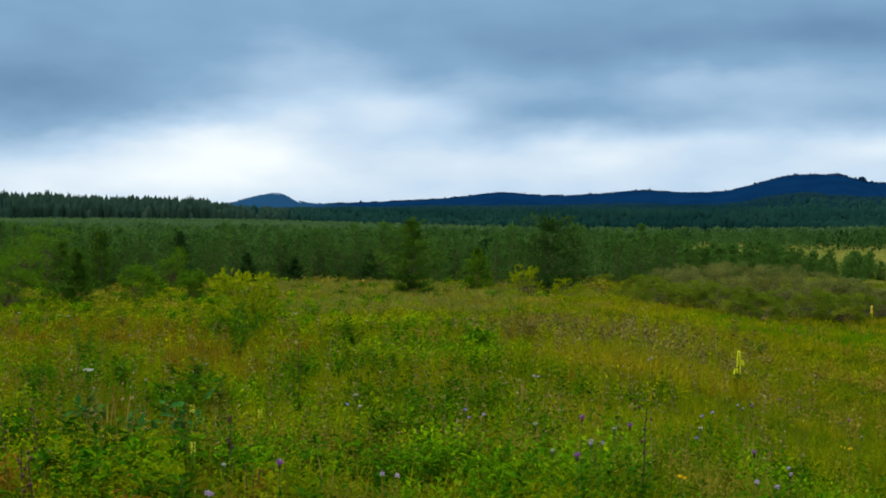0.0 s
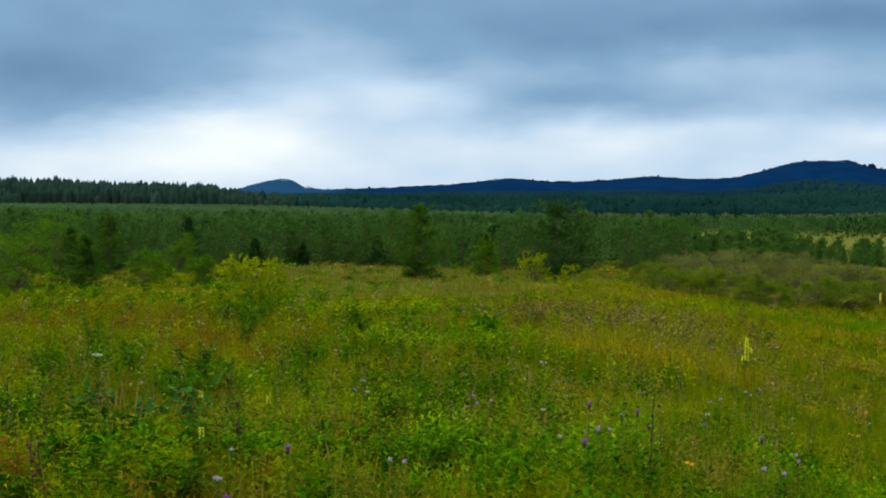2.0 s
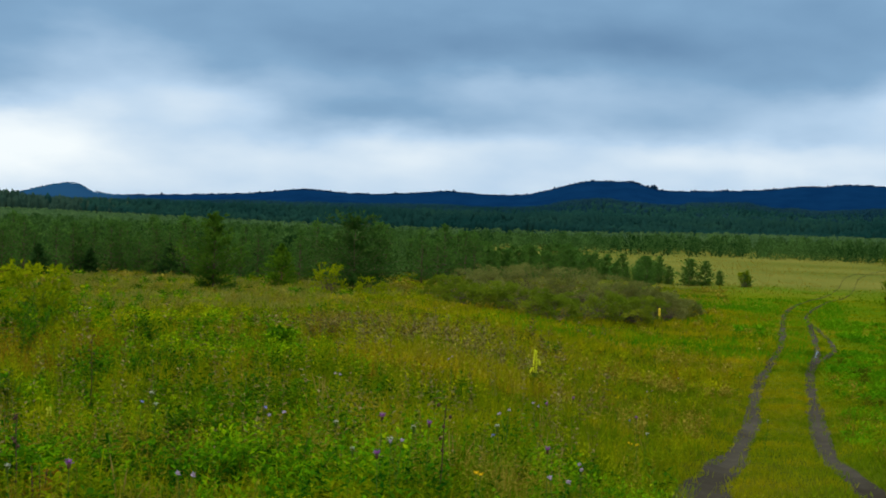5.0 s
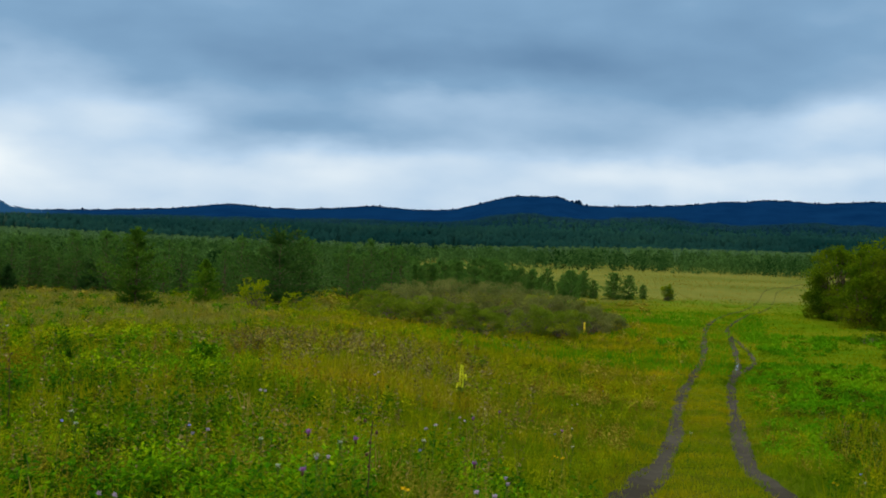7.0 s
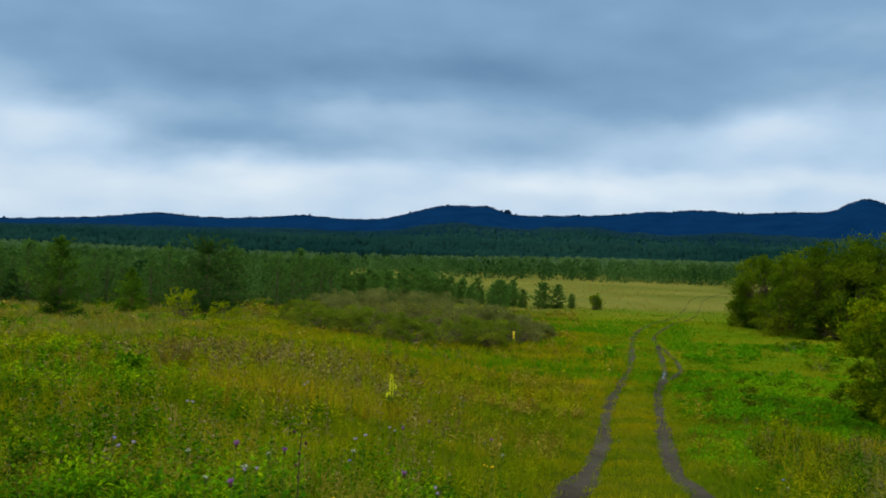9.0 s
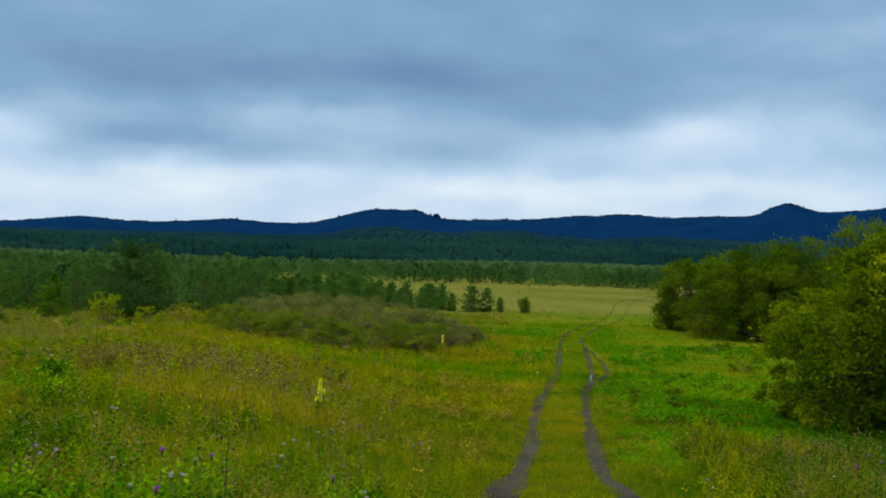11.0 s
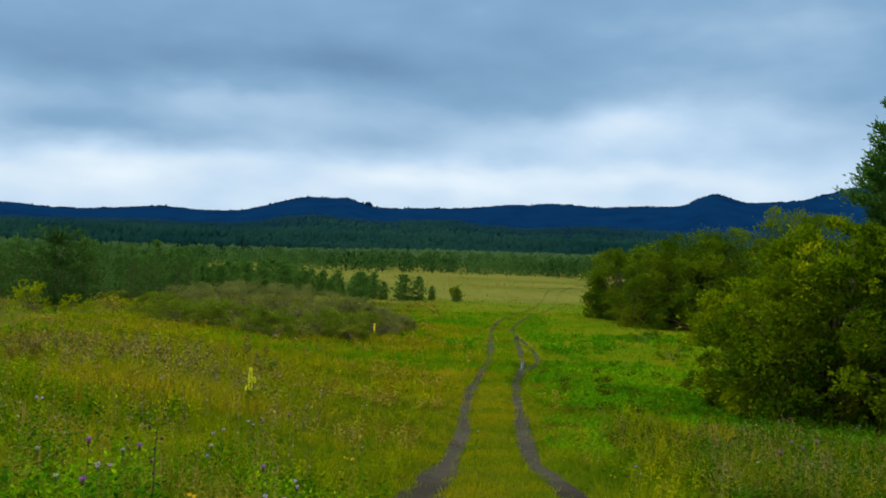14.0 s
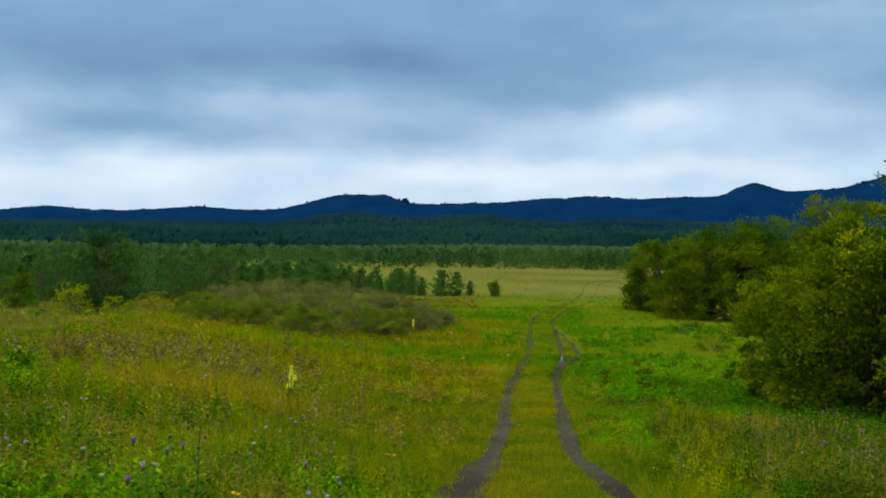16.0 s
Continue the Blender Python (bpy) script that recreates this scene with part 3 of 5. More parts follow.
# single pines that stand before the plantation: x, y, height, spread
NEAR_PINES = [
    (-1.85, 74.0, 4.8, 2.7, 0.85, 66, "dark green young pine tree at the meadow's edge"),
    (2.70, 84.0, 3.0, 1.7, 0.95, 44, "small bright green young pine in dry grass"),
    (7.60, 80.0, 4.7, 3.4, 0.5, 80, "broad dark young pine tree with an open crown"),
    (9.6, 85.5, 4.0, 2.0, 0.6, 34, "dark young pine beside a broader one"),
    (-16.3, 97.0, 2.4, 1.1, 0.95, 40, "small young pine at the meadow's edge"),
    (-26.0, 88.0, 4.4, 1.8, 0.8, 40, "young pine tree with an open crown"),
    (-21.0, 93.0, 4.2, 1.6, 0.9, 40, "young pine tree at the meadow's edge"),
    (-12.5, 99.0, 2.0, 0.9, 0.95, 40, "small young pine at the meadow's edge"),
    (-6.0, 97.0, 2.6, 1.1, 0.95, 40, "young pine at the meadow's edge"),
]
for n, (x, y, tall, spread, taper, tufts, label) in enumerate(NEAR_PINES):
    make_pine("pine_tree", stand(x, y, n * 47), pine_meshes(tall, spread, 9 + int(tall * 1.6), tufts, 100 + n, bare=0.03, taper=taper, ragged=0.45 if n in (0, 2, 3) else 0.2, size=0.95), (OLIVE_NEEDLE, FEATHERY, NEEDLE_DARK, NEEDLE_DARK, NEEDLE_PALE)[min(n, 4)], label)

# the row of small pines along the near edge of the dry field
row_model = [pine_meshes(2.5, 1.15, 16, 20, 200 + n, bare=0.0, taper=0.5, size=1.0, ragged=0.35) for n in range(3)]
ROW = [(45.9, 124.8, 1.0), (46.9, 121.2, 0.78), (48.6, 119.5, 1.12), (50.2, 119.0, 1.0), (52.3, 120.0, 0.62), (54.3, 117.5, 0.6), (43.0, 124.0, 0.6),
       (41.5, 127.0, 1.0), (39.0, 127.5, 0.8), (36.4, 127.0, 1.15), (34.6, 129.0, 1.1), (31.5, 128.0, 1.2), (29.3, 130.0, 1.0), (26.5, 127.0, 1.2), (24.2, 129.5, 1.1)]
row_rng = random.Random(5)
for n in range(92):
    a, far_out = radians(row_rng.uniform(8.0, 16.5) if n % 3 else row_rng.uniform(15.5, 20.5)), row_rng.uniform(120, 146)
    ROW.append((round(far_out * math.sin(a), 1), round(far_out * math.cos(a), 1), row_rng.uniform(0.75, 1.45) if n % 3 else row_rng.uniform(0.5, 1.2)))
first = {}
for n, (x, y, s) in enumerate(ROW):
    x = x - 0.6 if n < 15 else x
    if n % 3 not in first:
        first[n % 3] = make_pine("small_pine", stand(x, y, n * 61) @ Matrix.Scale(s, 4), row_model[n % 3], ROW_NEEDLE, "small bushy young pine at the edge of the dry field", "row of small pines")
    else:
        m = stand(x, y, n * 61)
        o = copy_thing(first[n % 3], m)
        o.scale = (s, s, s)
        o.location = m.translation

# the plantation: its front rows as trees of their own, the rest as one mass
def in_field(x, y):
    """True where the open dry field lies."""
    d, az = np.hypot(x, y), np.degrees(np.arctan2(x, y))
    wob = (fbm(x * 0.05, y * 0.05, 31) - 0.5)
    near = 128 + 0 * az
    far_ = 240 + 12 * wob
    strip = (d < far_) & (d > near) & (az > 10.5 + 8 * wob)
    gap = (d < 236 + 12 * wob) & (d > 186 + 18 * wob) & (az > 6 + 10 * wob)
    return strip | gap | ((d < 140) & (az > 12))


def front_of(az):
    return np.interp(az, [-30, -21, -13, -8, -4, 0, 5, 9, 14, 60], [92, 94, 100, 100, 98, 92, 90, 95, 118, 128]) 


pa = np.radians(rng.uniform(-27, 50, 60000))
pd = np.sqrt(rng.uniform(88 ** 2, 690 ** 2, 60000))
px_, py_ = pd * np.sin(pa), pd * np.cos(pa)
back = np.interp(np.degrees(pa), [-27, -13, -6, 0, 4, 16, 22, 30, 50], [690, 600, 480, 400, 340, 340, 380, 430, 470])
keep = (pd > front_of(np.degrees(pa))) & (pd < back) & ~in_field(px_, py_)
# thin to a spacing that widens with distance
cell = np.where(pd < 150, 2.7, np.where(pd < 300, 3.5, 3.9))
order = rng.permutation(len(pd))
taken, chosen = set(), []
for n in order:
    if keep[n]:
        key = (int(px_[n] // cell[n]), int(py_[n] // cell[n]), int(cell[n] * 10))
        if key not in taken:
            taken.add(key)
            chosen.append(n)
chosen = np.array(chosen)
chosen = chosen[np.argsort(pd[chosen] - front_of(np.degrees(pa[chosen])) * 0.6)]
edge_trees = chosen[(pd[chosen] < front_of(np.degrees(pa[chosen])) + 13) & (np.degrees(pa[chosen]) < 17)][:120]
models, originals = [pine_meshes(4.4, 1.5, 17, 13, 300 + n, bare=0.05, taper=0.62, size=1.15) for n in range(5)], {}
for c, n in enumerate(edge_trees):
    s = float(rng.uniform(0.68, 1.18))
    m = stand(float(px_[n]), float(py_[n]), float(rng.uniform(0, 360)))
    v = c % 5
    if v not in originals:
        o = originals[v] = make_pine("plantation_pine", m, models[v], NEEDLE, "young green pine in the front rows of a plantation", "front rows of the plantation")
    else:
        o = copy_thing(originals[v], m)
    o.scale = (s, s, s)


def mass_of_trees(x, y, tall, wide, per, seed, tuft=(0.5, 0.34)):
    """Leafy conifers in one mesh: `per` needle sprays a tree set on a cone, pointing up and outward."""
    r = np.random.default_rng(seed)
    n = len(x)
    h = r.uniform(-0.04, 1.0, (n, per)).clip(0, 1) ** 0.95
    a = r.uniform(0, 6.283, (n, per))
    rad = wide[:, None] * (1.02 - h) ** 0.55 * np.clip(0.55 + 2.2 * h, 0, 1) * r.uniform(0.6, 1.1, (n, per))
    z0 = land(x, y)
    c = np.stack([x[:, None] + rad * np.cos(a), y[:, None] + rad * np.sin(a), z0[:, None] + h * tall[:, None] * 0.88], -1)
    w = np.stack([np.cos(a) * 0.6, np.sin(a) * 0.6, np.full(h.shape, 0.8)], -1) + r.normal(0, 0.35, c.shape)
    L = (tall * tuft[0] * 0.5)[:, None] * r.uniform(0.6, 1.1, (n, per))
    W = (wide * tuft[1] * 2.2)[:, None] * r.uniform(0.7, 1.2, (n, per))
    return leaves(c.reshape(-1, 3), w.reshape(-1, 3), L.ravel(), W.ravel(), 0.45)


rest = np.setdiff1d(chosen, edge_trees)
Q = []
for lo, hi, per in ((0, 150, 170), (150, 300, 66), (300, 1000, 20)):
    k = rest[(pd[rest] >= lo) & (pd[rest] < hi)]
    n = len(k)
    wide = rng.uniform(0.6, 0.95, n) * (1.65 if lo < 150 else 1.7 if lo < 300 else 1.8)
    tall = (rng.uniform(2.9, 4.9, n) if lo < 300 else rng.uniform(3.8, 4.4, n)) * np.interp(np.degrees(pa[k]), [-10, 2, 16, 24], [1.0, 0.85, 0.85, 1.0])
    Q.append(mass_of_trees(px_[k], py_[k], tall, wide, per, 41 + lo, (0.19, 0.085) if lo == 0 else (0.28, 0.11) if lo == 150 else (0.44, 0.17)))
# the far rows take the needle colour with haze painted in
far_rows = new("far_pine_plantation", sheet("far_pine_plantation", Q.pop(), 4, NEEDLE_HAZE))
tagged(far_rows, "haze-paled tops of a young pine plantation reaching to the forest", "plantation", kind="stuff")
plantation = new("pine_plantation", sheet("pine_plantation", np.concatenate(Q), 4, NEEDLE_PALE))
tagged(plantation, "dense plantation of young green pines covering the plain", "plantation", kind="stuff")


# ---- forest along the far side of the plain and over the hills ----
def cones(x, y, tall, wide, sides, seed):
    """Simple rounded conifers for far woods."""
    r = np.random.default_rng(seed)
    n = len(x)
    z = land(x, y)
    a = r.uniform(0, 6.28, (n, 1)) + np.linspace(0, 6.283, sides, endpoint=False)[None]
    rad = wide[:, None] * r.uniform(0.7, 1.2, (n, sides))
    base = np.stack([x[:, None] + rad * np.cos(a), y[:, None] + rad * np.sin(a), z[:, None] + tall[:, None] * r.uniform(-0.08, 0.12, (n, sides))], -1)
    bend = np.stack([x[:, None] + 0.72 * rad * np.cos(a), y[:, None] + 0.72 * rad * np.sin(a), z[:, None] + tall[:, None] * r.uniform(0.64, 0.84, (n, sides))], -1)
    tip = np.stack([x + r.normal(0, 0.2, n), y, z + tall], -1)[:, None]
    V = np.concatenate([base, bend, tip], 1)
    s = 2 * sides + 1
    k, o = np.arange(sides), (np.arange(n) * s)[:, None]
    l = (k + 1) % sides
    quads_ = np.stack([o + k, o + l, o + sides + l, o + sides + k], -1).reshape(-1, 4)
    tris_ = np.stack([o + sides + k, o + sides + l, o + 2 * sides + 0 * k], -1).reshape(-1, 3)
    return V.reshape(-1, 3), [quads_, tris_]


def scatter(n, a0, a1, d0, d1, seed):
    r = np.random.default_rng(seed)
    a = np.radians(r.uniform(a0, a1, n))
    d = np.sqrt(r.uniform(d0 ** 2, d1 ** 2, n))
    return d * np.sin(a), d * np.cos(a), r


x, y, r = scatter(9500, -30, 55, 630, 770, 51)
az = np.degrees(np.arctan2(x, y))
tall = r.uniform(10.6, 12.8, len(x)) + 4.2 * (1 - ease(-13, -8, az)) + 2.0 * (1 - ease(-20, -15, az)) - 1.5 * ease(-13, -9, az) * (1 - ease(-6, 0, az)) * r.uniform(0.8, 1.15, len(x))
tall = tall * (1 - (0.55 - 0.55 * ease(630, 710, np.hypot(x, y))) * ease(-9, -5, az))
tall, wide, west = tall * r.uniform(0.78, 1.07, len(x)) * (0.9 + 0.2 * fbm(az * 1.3, x * 0, 73)), r.uniform(2.0, 3.6, len(x)), az < -7 + r.normal(0, 0.8, len(x))
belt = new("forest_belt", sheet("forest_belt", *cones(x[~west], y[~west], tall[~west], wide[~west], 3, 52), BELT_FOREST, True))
tagged(belt, "belt of tall mature conifers beyond the plain, darkened for shade at its foot", "forest", kind="stuff")
tall = np.where(west & (np.hypot(x, y) < 690), tall * r.uniform(0.5, 0.95, len(x)), tall)
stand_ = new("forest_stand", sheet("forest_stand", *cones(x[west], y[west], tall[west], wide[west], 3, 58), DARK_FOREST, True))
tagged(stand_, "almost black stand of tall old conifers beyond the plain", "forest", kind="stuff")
x, y, r = scatter(26000, -14, 55, 800, 1650, 53)
tall, wide = r.uniform(6, 8.5, len(x)), r.uniform(2.2, 3.6, len(x))
# trees farther out get the hazed colour, along a ragged boundary
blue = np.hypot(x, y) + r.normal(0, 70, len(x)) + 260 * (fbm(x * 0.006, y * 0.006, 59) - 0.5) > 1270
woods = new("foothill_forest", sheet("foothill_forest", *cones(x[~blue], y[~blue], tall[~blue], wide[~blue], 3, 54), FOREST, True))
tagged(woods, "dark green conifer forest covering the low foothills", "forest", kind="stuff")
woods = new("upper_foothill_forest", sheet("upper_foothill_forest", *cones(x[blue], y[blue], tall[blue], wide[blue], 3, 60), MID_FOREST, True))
tagged(woods, "conifer forest tinted blue-green for haze on the upper foothills", "forest", kind="stuff")
r = np.random.default_rng(55)
a, d = np.radians(r.uniform(-26, 55, 7000)), r.uniform(3290, 3420, 7000)
x, y = d * np.sin(a), d * np.cos(a)
# a few taller trees on the shoulder of the highest near hill
a, d = np.radians(np.array([19.75, 19.95, 20.05, 20.15, 20.45, 17.0, 15.2])), np.array([3330.0, 3340, 3350, 3345, 3340, 3340, 3340])
tall = np.concatenate([r.uniform(1.5, 4.2, len(x)) * (0.6 + 0.8 * lattice(np.degrees(np.arctan2(x, y)) * 3.0, x * 0, 71)) + 3.5 * (r.uniform(0, 1, len(x)) > 0.985), [8, 12, 15, 11, 7, 7, 7]])
wide = np.concatenate([r.uniform(2.5, 5, len(x)), [5, 8, 9, 7, 5, 4, 4]])
x, y = np.concatenate([x, d * np.sin(a)]), np.concatenate([y, d * np.cos(a)])
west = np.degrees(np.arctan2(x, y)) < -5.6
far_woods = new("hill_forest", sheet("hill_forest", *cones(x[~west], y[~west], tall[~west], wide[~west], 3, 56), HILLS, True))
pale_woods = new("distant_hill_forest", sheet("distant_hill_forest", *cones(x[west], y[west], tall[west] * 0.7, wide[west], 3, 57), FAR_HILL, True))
tagged(pale_woods, "conifer forest paled to haze blue on a lone distant hill", "forest", kind="stuff")
tagged(far_woods, "conifer forest tinted blue for haze on the distant hills", "forest", kind="stuff")

# ---- broad-leaved bushes beside the track ----


def bush_meshes(tall, wide, deep, lobes, count, leaf, seed, stems=7, low=0.12, clump_=0.085):
    """Stems with branches, and leaves set in uneven clumps round their ends."""
    r = np.random.default_rng(seed)
    lines, radii, centres, sizes = [], [], [], []
    roots = r.normal(0, 1, (stems, 2)) * np.array([wide, deep]) * 0.10
    for n in range(lobes):
        h = r.uniform(low, 0.93)
        a = r.uniform(0, 6.283)
        girth = np.sqrt(max(0.05, 1 - ((h - 0.42) / 0.62) ** 2)) * (0.88 + 0.24 * np.sin(a * 3 + h * 5 + seed))
        q_ = r.uniform(0.55, 1.0) ** 0.5 * (1.14 if n % 9 == 0 else 1.0)
        c = np.array([np.cos(a) * wide * 0.5 * girth * q_, np.sin(a) * deep * 0.5 * girth * q_, h * tall * (1.10 if n % 9 == 0 else 1.0)])
        centres.append(c), sizes.append(clump_ * tall * r.uniform(0.6, 1.3) * (0.6 if n % 9 == 0 else 1.0))
        root = roots[n % stems]
        t = np.linspace(0, 1, 6)[:, None]
        P0 = np.array([root[0], root[1], 0.0])
        P = P0 * (1 - t) + c * t + np.array([0, 0, 1]) * (np.sin(t * np.pi) * tall * 0.10) + r.normal(0, tall * 0.012, (6, 3)) * np.minimum(1, t * 3)
        lines.append(P), radii.append(np.linspace(tall * 0.011, tall * 0.002, 6) * (1.0 if tall > 5 else 0.6))
    centres, sizes = np.array(centres), np.array(sizes)
    pick = r.integers(0, lobes, count)
    v = unit(r.normal(size=(count, 3)) + np.array([0, 0, 0.35])) * (r.uniform(0.2, 1.0, count) ** 0.4)[:, None] * (0.75 + 0.6 * r.uniform(0, 1, (count, 1)) ** 3)
    P = centres[pick] + v * sizes[pick][:, None] * np.array([1.4, 1.4, 0.85])
    P[:, 2] = np.maximum(P[:, 2], 0.05)
    D = v + r.normal(0, 0.45, P.shape) + np.array([0, 0, 0.1])
    return (lines, radii), leaves(P, D, leaf * r.uniform(0.7, 1.5, count), leaf * r.uniform(0.5, 0.85, count), 0.3)


def make_bush(name, place, made, material, twig, label, category, group="", crown="foliage"):
    ob = thing(name, place, label, category, group)
    (lines, radii), Q = made
    for one, thick in zip(lines, radii):
        V, F = tubes([one], [thick], 4)
        part("branch", sheet("branch", V, F, twig, True), ob)
    part(crown, sheet(crown, Q, 4, material), ob)
    return ob


# bearing in degrees, distance, height, width, lobes, leaves, leaf length
BUSHES = [
    (43.1, 33.5, 5.35, 6.6, 240, 50000, 0.112, "tall yellow-green leafy bush beside the dirt track"),
    (47.6, 32.0, 5.6, 5.5, 140, 24000, 0.135, "large green leafy bush with a dark hollow below"),
    (39.1, 36.5, 4.1, 4.0, 130, 24000, 0.105, "green leafy bush at the edge of the hollow"),
    (37.5, 97.0, 8.3, 6.8, 120, 15000, 0.20, "tall green bush with bare grey twigs"),
    (35.4, 96.0, 7.3, 6.8, 120, 15000, 0.20, "rounded yellow-green leafy bush"),
    (32.6, 104.0, 6.3, 5.4, 110, 13000, 0.205, "rounded green leafy bush on the grass"),
    (40.8, 96.0, 9.8, 7.0, 90, 12000, 0.20, "tall leafy bush behind others"),
    (36.6, 94.0, 6.2, 6.4, 100, 12000, 0.19, "rounded green bush among taller ones"),
    (34.0, 95.0, 5.7, 5.6, 90, 12000, 0.18, "rounded olive-green bush among taller ones"),
    (33.6, 98.0, 2.6, 5.0, 50, 5000, 0.17, "low spreading green bush at the thicket's foot"),
    (36.2, 92.0, 3.0, 5.6, 60, 6000, 0.17, "low spreading green bush at the thicket's foot"),
    (32.3, 106.0, 3.2, 3.6, 60, 6000, 0.18, "low rounded green bush at the thicket's end"),
    (41.2, 50.0, 5.0, 4.6, 60, 7000, 0.12, "green bush standing behind a larger one"),
]
for n, (az, d, tall, wide, lobes, count, leaf, label) in enumerate(BUSHES):
    x, y = d * math.sin(radians(az)), d * math.cos(radians(az))
    make_bush("leafy_bush", stand(x, y, n * 31), bush_meshes(tall, wide * (1.0 if d < 40 else 1.2), wide * 0.88, lobes, count, leaf, 400 + n, 9, 0.0, 0.075 if d < 40 else 0.105), BUSH if d < 60 else FAR_BUSH, BARK, label, "bush", "bushes beside the track")

for n, (az, d, tall, wide) in enumerate([(37.6, 41.0, 0.8, 1.3), (36.6, 43.5, 0.7, 1.1), (35.2, 62.0, 1.2, 2.0), (33.8, 76.0, 1.1, 2.2), (38.6, 33.0, 0.9, 1.2), (37.6, 35.5, 0.6, 1.0)]):
    x, y = d * math.sin(radians(az)), d * math.cos(radians(az))
    make_bush("low_shrub", stand(x, y, n * 67), bush_meshes(tall, wide, wide, 26, 900, 0.085, 460 + n, 6, 0.1, 0.11), FAR_BUSH if n % 2 else BUSH, BARK, "low olive shrub at the edge of the bushes", "shrub", "low shrubs at the bushes' edge")

# the tall pine behind the bushes
az, d = 45.75, 50.0
make_pine("tall_pine", stand(d * math.sin(radians(az)), d * math.cos(radians(az)), 20), pine_meshes(11.8, 2.9, 30, 420, 450, bare=0.2, taper=0.45, size=1.0, slim=0.8), NEEDLE, "tall green pine standing behind the leafy bushes")

# the low thicket of grey willows in the hollow
WILLOWS = [(10.4, 66, 1.5, 3.6), (11.6, 68, 2.0, 4.6), (12.8, 70, 2.3, 5), (14.5, 71, 2.5, 5.5), (16.2, 71, 2.5, 5.5), (17.8, 71, 2.5, 5), (18.9, 71, 2.2, 4.4), (19.6, 71, 1.6, 2.4),
           (11.0, 62, 1.2, 4), (12.6, 62, 1.5, 4.5), (14.0, 61, 1.5, 4.5), (15.3, 60, 1.3, 4), (17.3, 64, 1.7, 4.5), (19.0, 65, 1.6, 4.5), (19.2, 66, 1.3, 2.8), (20.5, 70, 1.8, 3.4), (21.5, 73, 1.3, 2.6)]
for n, (az, d, tall, wide) in enumerate(WILLOWS):
    x, y = d * math.sin(radians(az)), d * math.cos(radians(az))
    make_bush("willow_shrub", stand(x, y, n * 53), bush_meshes(tall, wide, wide * 0.9, 96, 6400, 0.08, 500 + n, 9, 0.02, 0.11), WILLOW if d > 67 else WILLOW_GREEN, TWIG, "low olive willow shrub in a thicket" if d > 67 else "low green willow shrub at the front of a thicket", "shrub", "willow thicket")

# saplings in the meadow
make_bush("yellow_green_sapling", stand(-4.85, 28.2), bush_meshes(1.7, 1.7, 1.4, 54, 1000, 0.13, 601, 7, 0.0, 0.13), SAPLING, STEM, "yellow-green leafy sapling standing in the meadow", "sapling")
make_bush("yellow_green_sapling", stand(5.0, 68.0), bush_meshes(2.0, 1.9, 1.5, 30, 560, 0.15, 602, 5, 0.1, 0.10), SAPLING, BARK, "thin yellow-green sapling before a dark pine", "sapling")
make_bush("leafy_sapling", stand(7.5, 67.6), bush_meshes(1.2, 2.3, 1.2, 24, 420, 0.14, 603, 4, 0.2, 0.12), SAPLING, BARK, "low leaning yellow-green sapling", "sapling")
make_pine("small_pine", stand(25.4, 71.5, 30), pine_meshes(1.9, 0.6, 11, 14, 470, bare=0.1, taper=0.7, size=0.7), NEEDLE, "slender little pine at the end of the thicket")
make_bush("leafy_sapling", stand(53.3, 117.2), bush_meshes(1.7, 1.4, 1.3, 24, 600, 0.14, 604, 4, 0.2), BUSH, BARK, "small round green sapling on the plain", "sapling")
for n, (x, y, tall, wide) in enumerate([(-28, 84, 4.6, 3.0), (-24.5, 83, 3.8, 2.6), (-31.5, 88, 4.4, 2.8), (-20.5, 88, 3.0, 2.2), (-34, 84, 4.0, 2.6), (-20.2, 54, 2.8, 2.4), (-22.6, 57, 3.2, 2.6), (-18.3, 58, 2.4, 2.0), (-24.6, 60, 3.4, 2.6), (-16.6, 63, 2.0, 1.9), (-21.0, 64, 3.0, 2.4), (-14.4, 67, 1.7, 1.6), (-27.5, 64, 3.2, 2.8)]):
    if n % 3 == 1:
        make_pine("pine_tree", stand(x, y, n * 40), pine_meshes(tall * 1.1, wide * 0.6, 9 + int(tall * 1.6), 34, 640 + n, bare=0.02, taper=0.7, ragged=0.4), OLIVE_NEEDLE, "fresh green young pine at the edge of the meadow", "young pines at the meadow's edge")
    else:
        make_bush("leafy_sapling", stand(x, y, n * 40), bush_meshes(tall, wide * 1.2, wide, 44, 2000, 0.13, 610 + n, 6, 0.0, 0.13), FEATHERY, BARK, "fresh green leafy sapling before the plantation", "sapling", "saplings before the plantation")

# ---- the meadow's growth ----


def sample(n, e0, e1, power, a0=-26.0, a1=50.0):
    """Places on the meadow, spread so that near and far ground are covered evenly: positions and distance."""
    az = rng.uniform(a0, a1, n)
    e = e0 + (e1 - e0) * rng.uniform(0, 1, n) ** power
    ds = np.geomspace(3.5, 150, 500)
    out = np.empty(n)
    for lo in np.arange(a0, a1, 2.0):
        k = (az >= lo) & (az < lo + 2.0)
        t = np.degrees(np.arctan2(fall(ds, np.full(500, lo + 1.0)), ds))
        out[k] = np.interp(e[k], -t, ds)
    return out * np.sin(np.radians(az)), out * np.cos(np.radians(az)), out


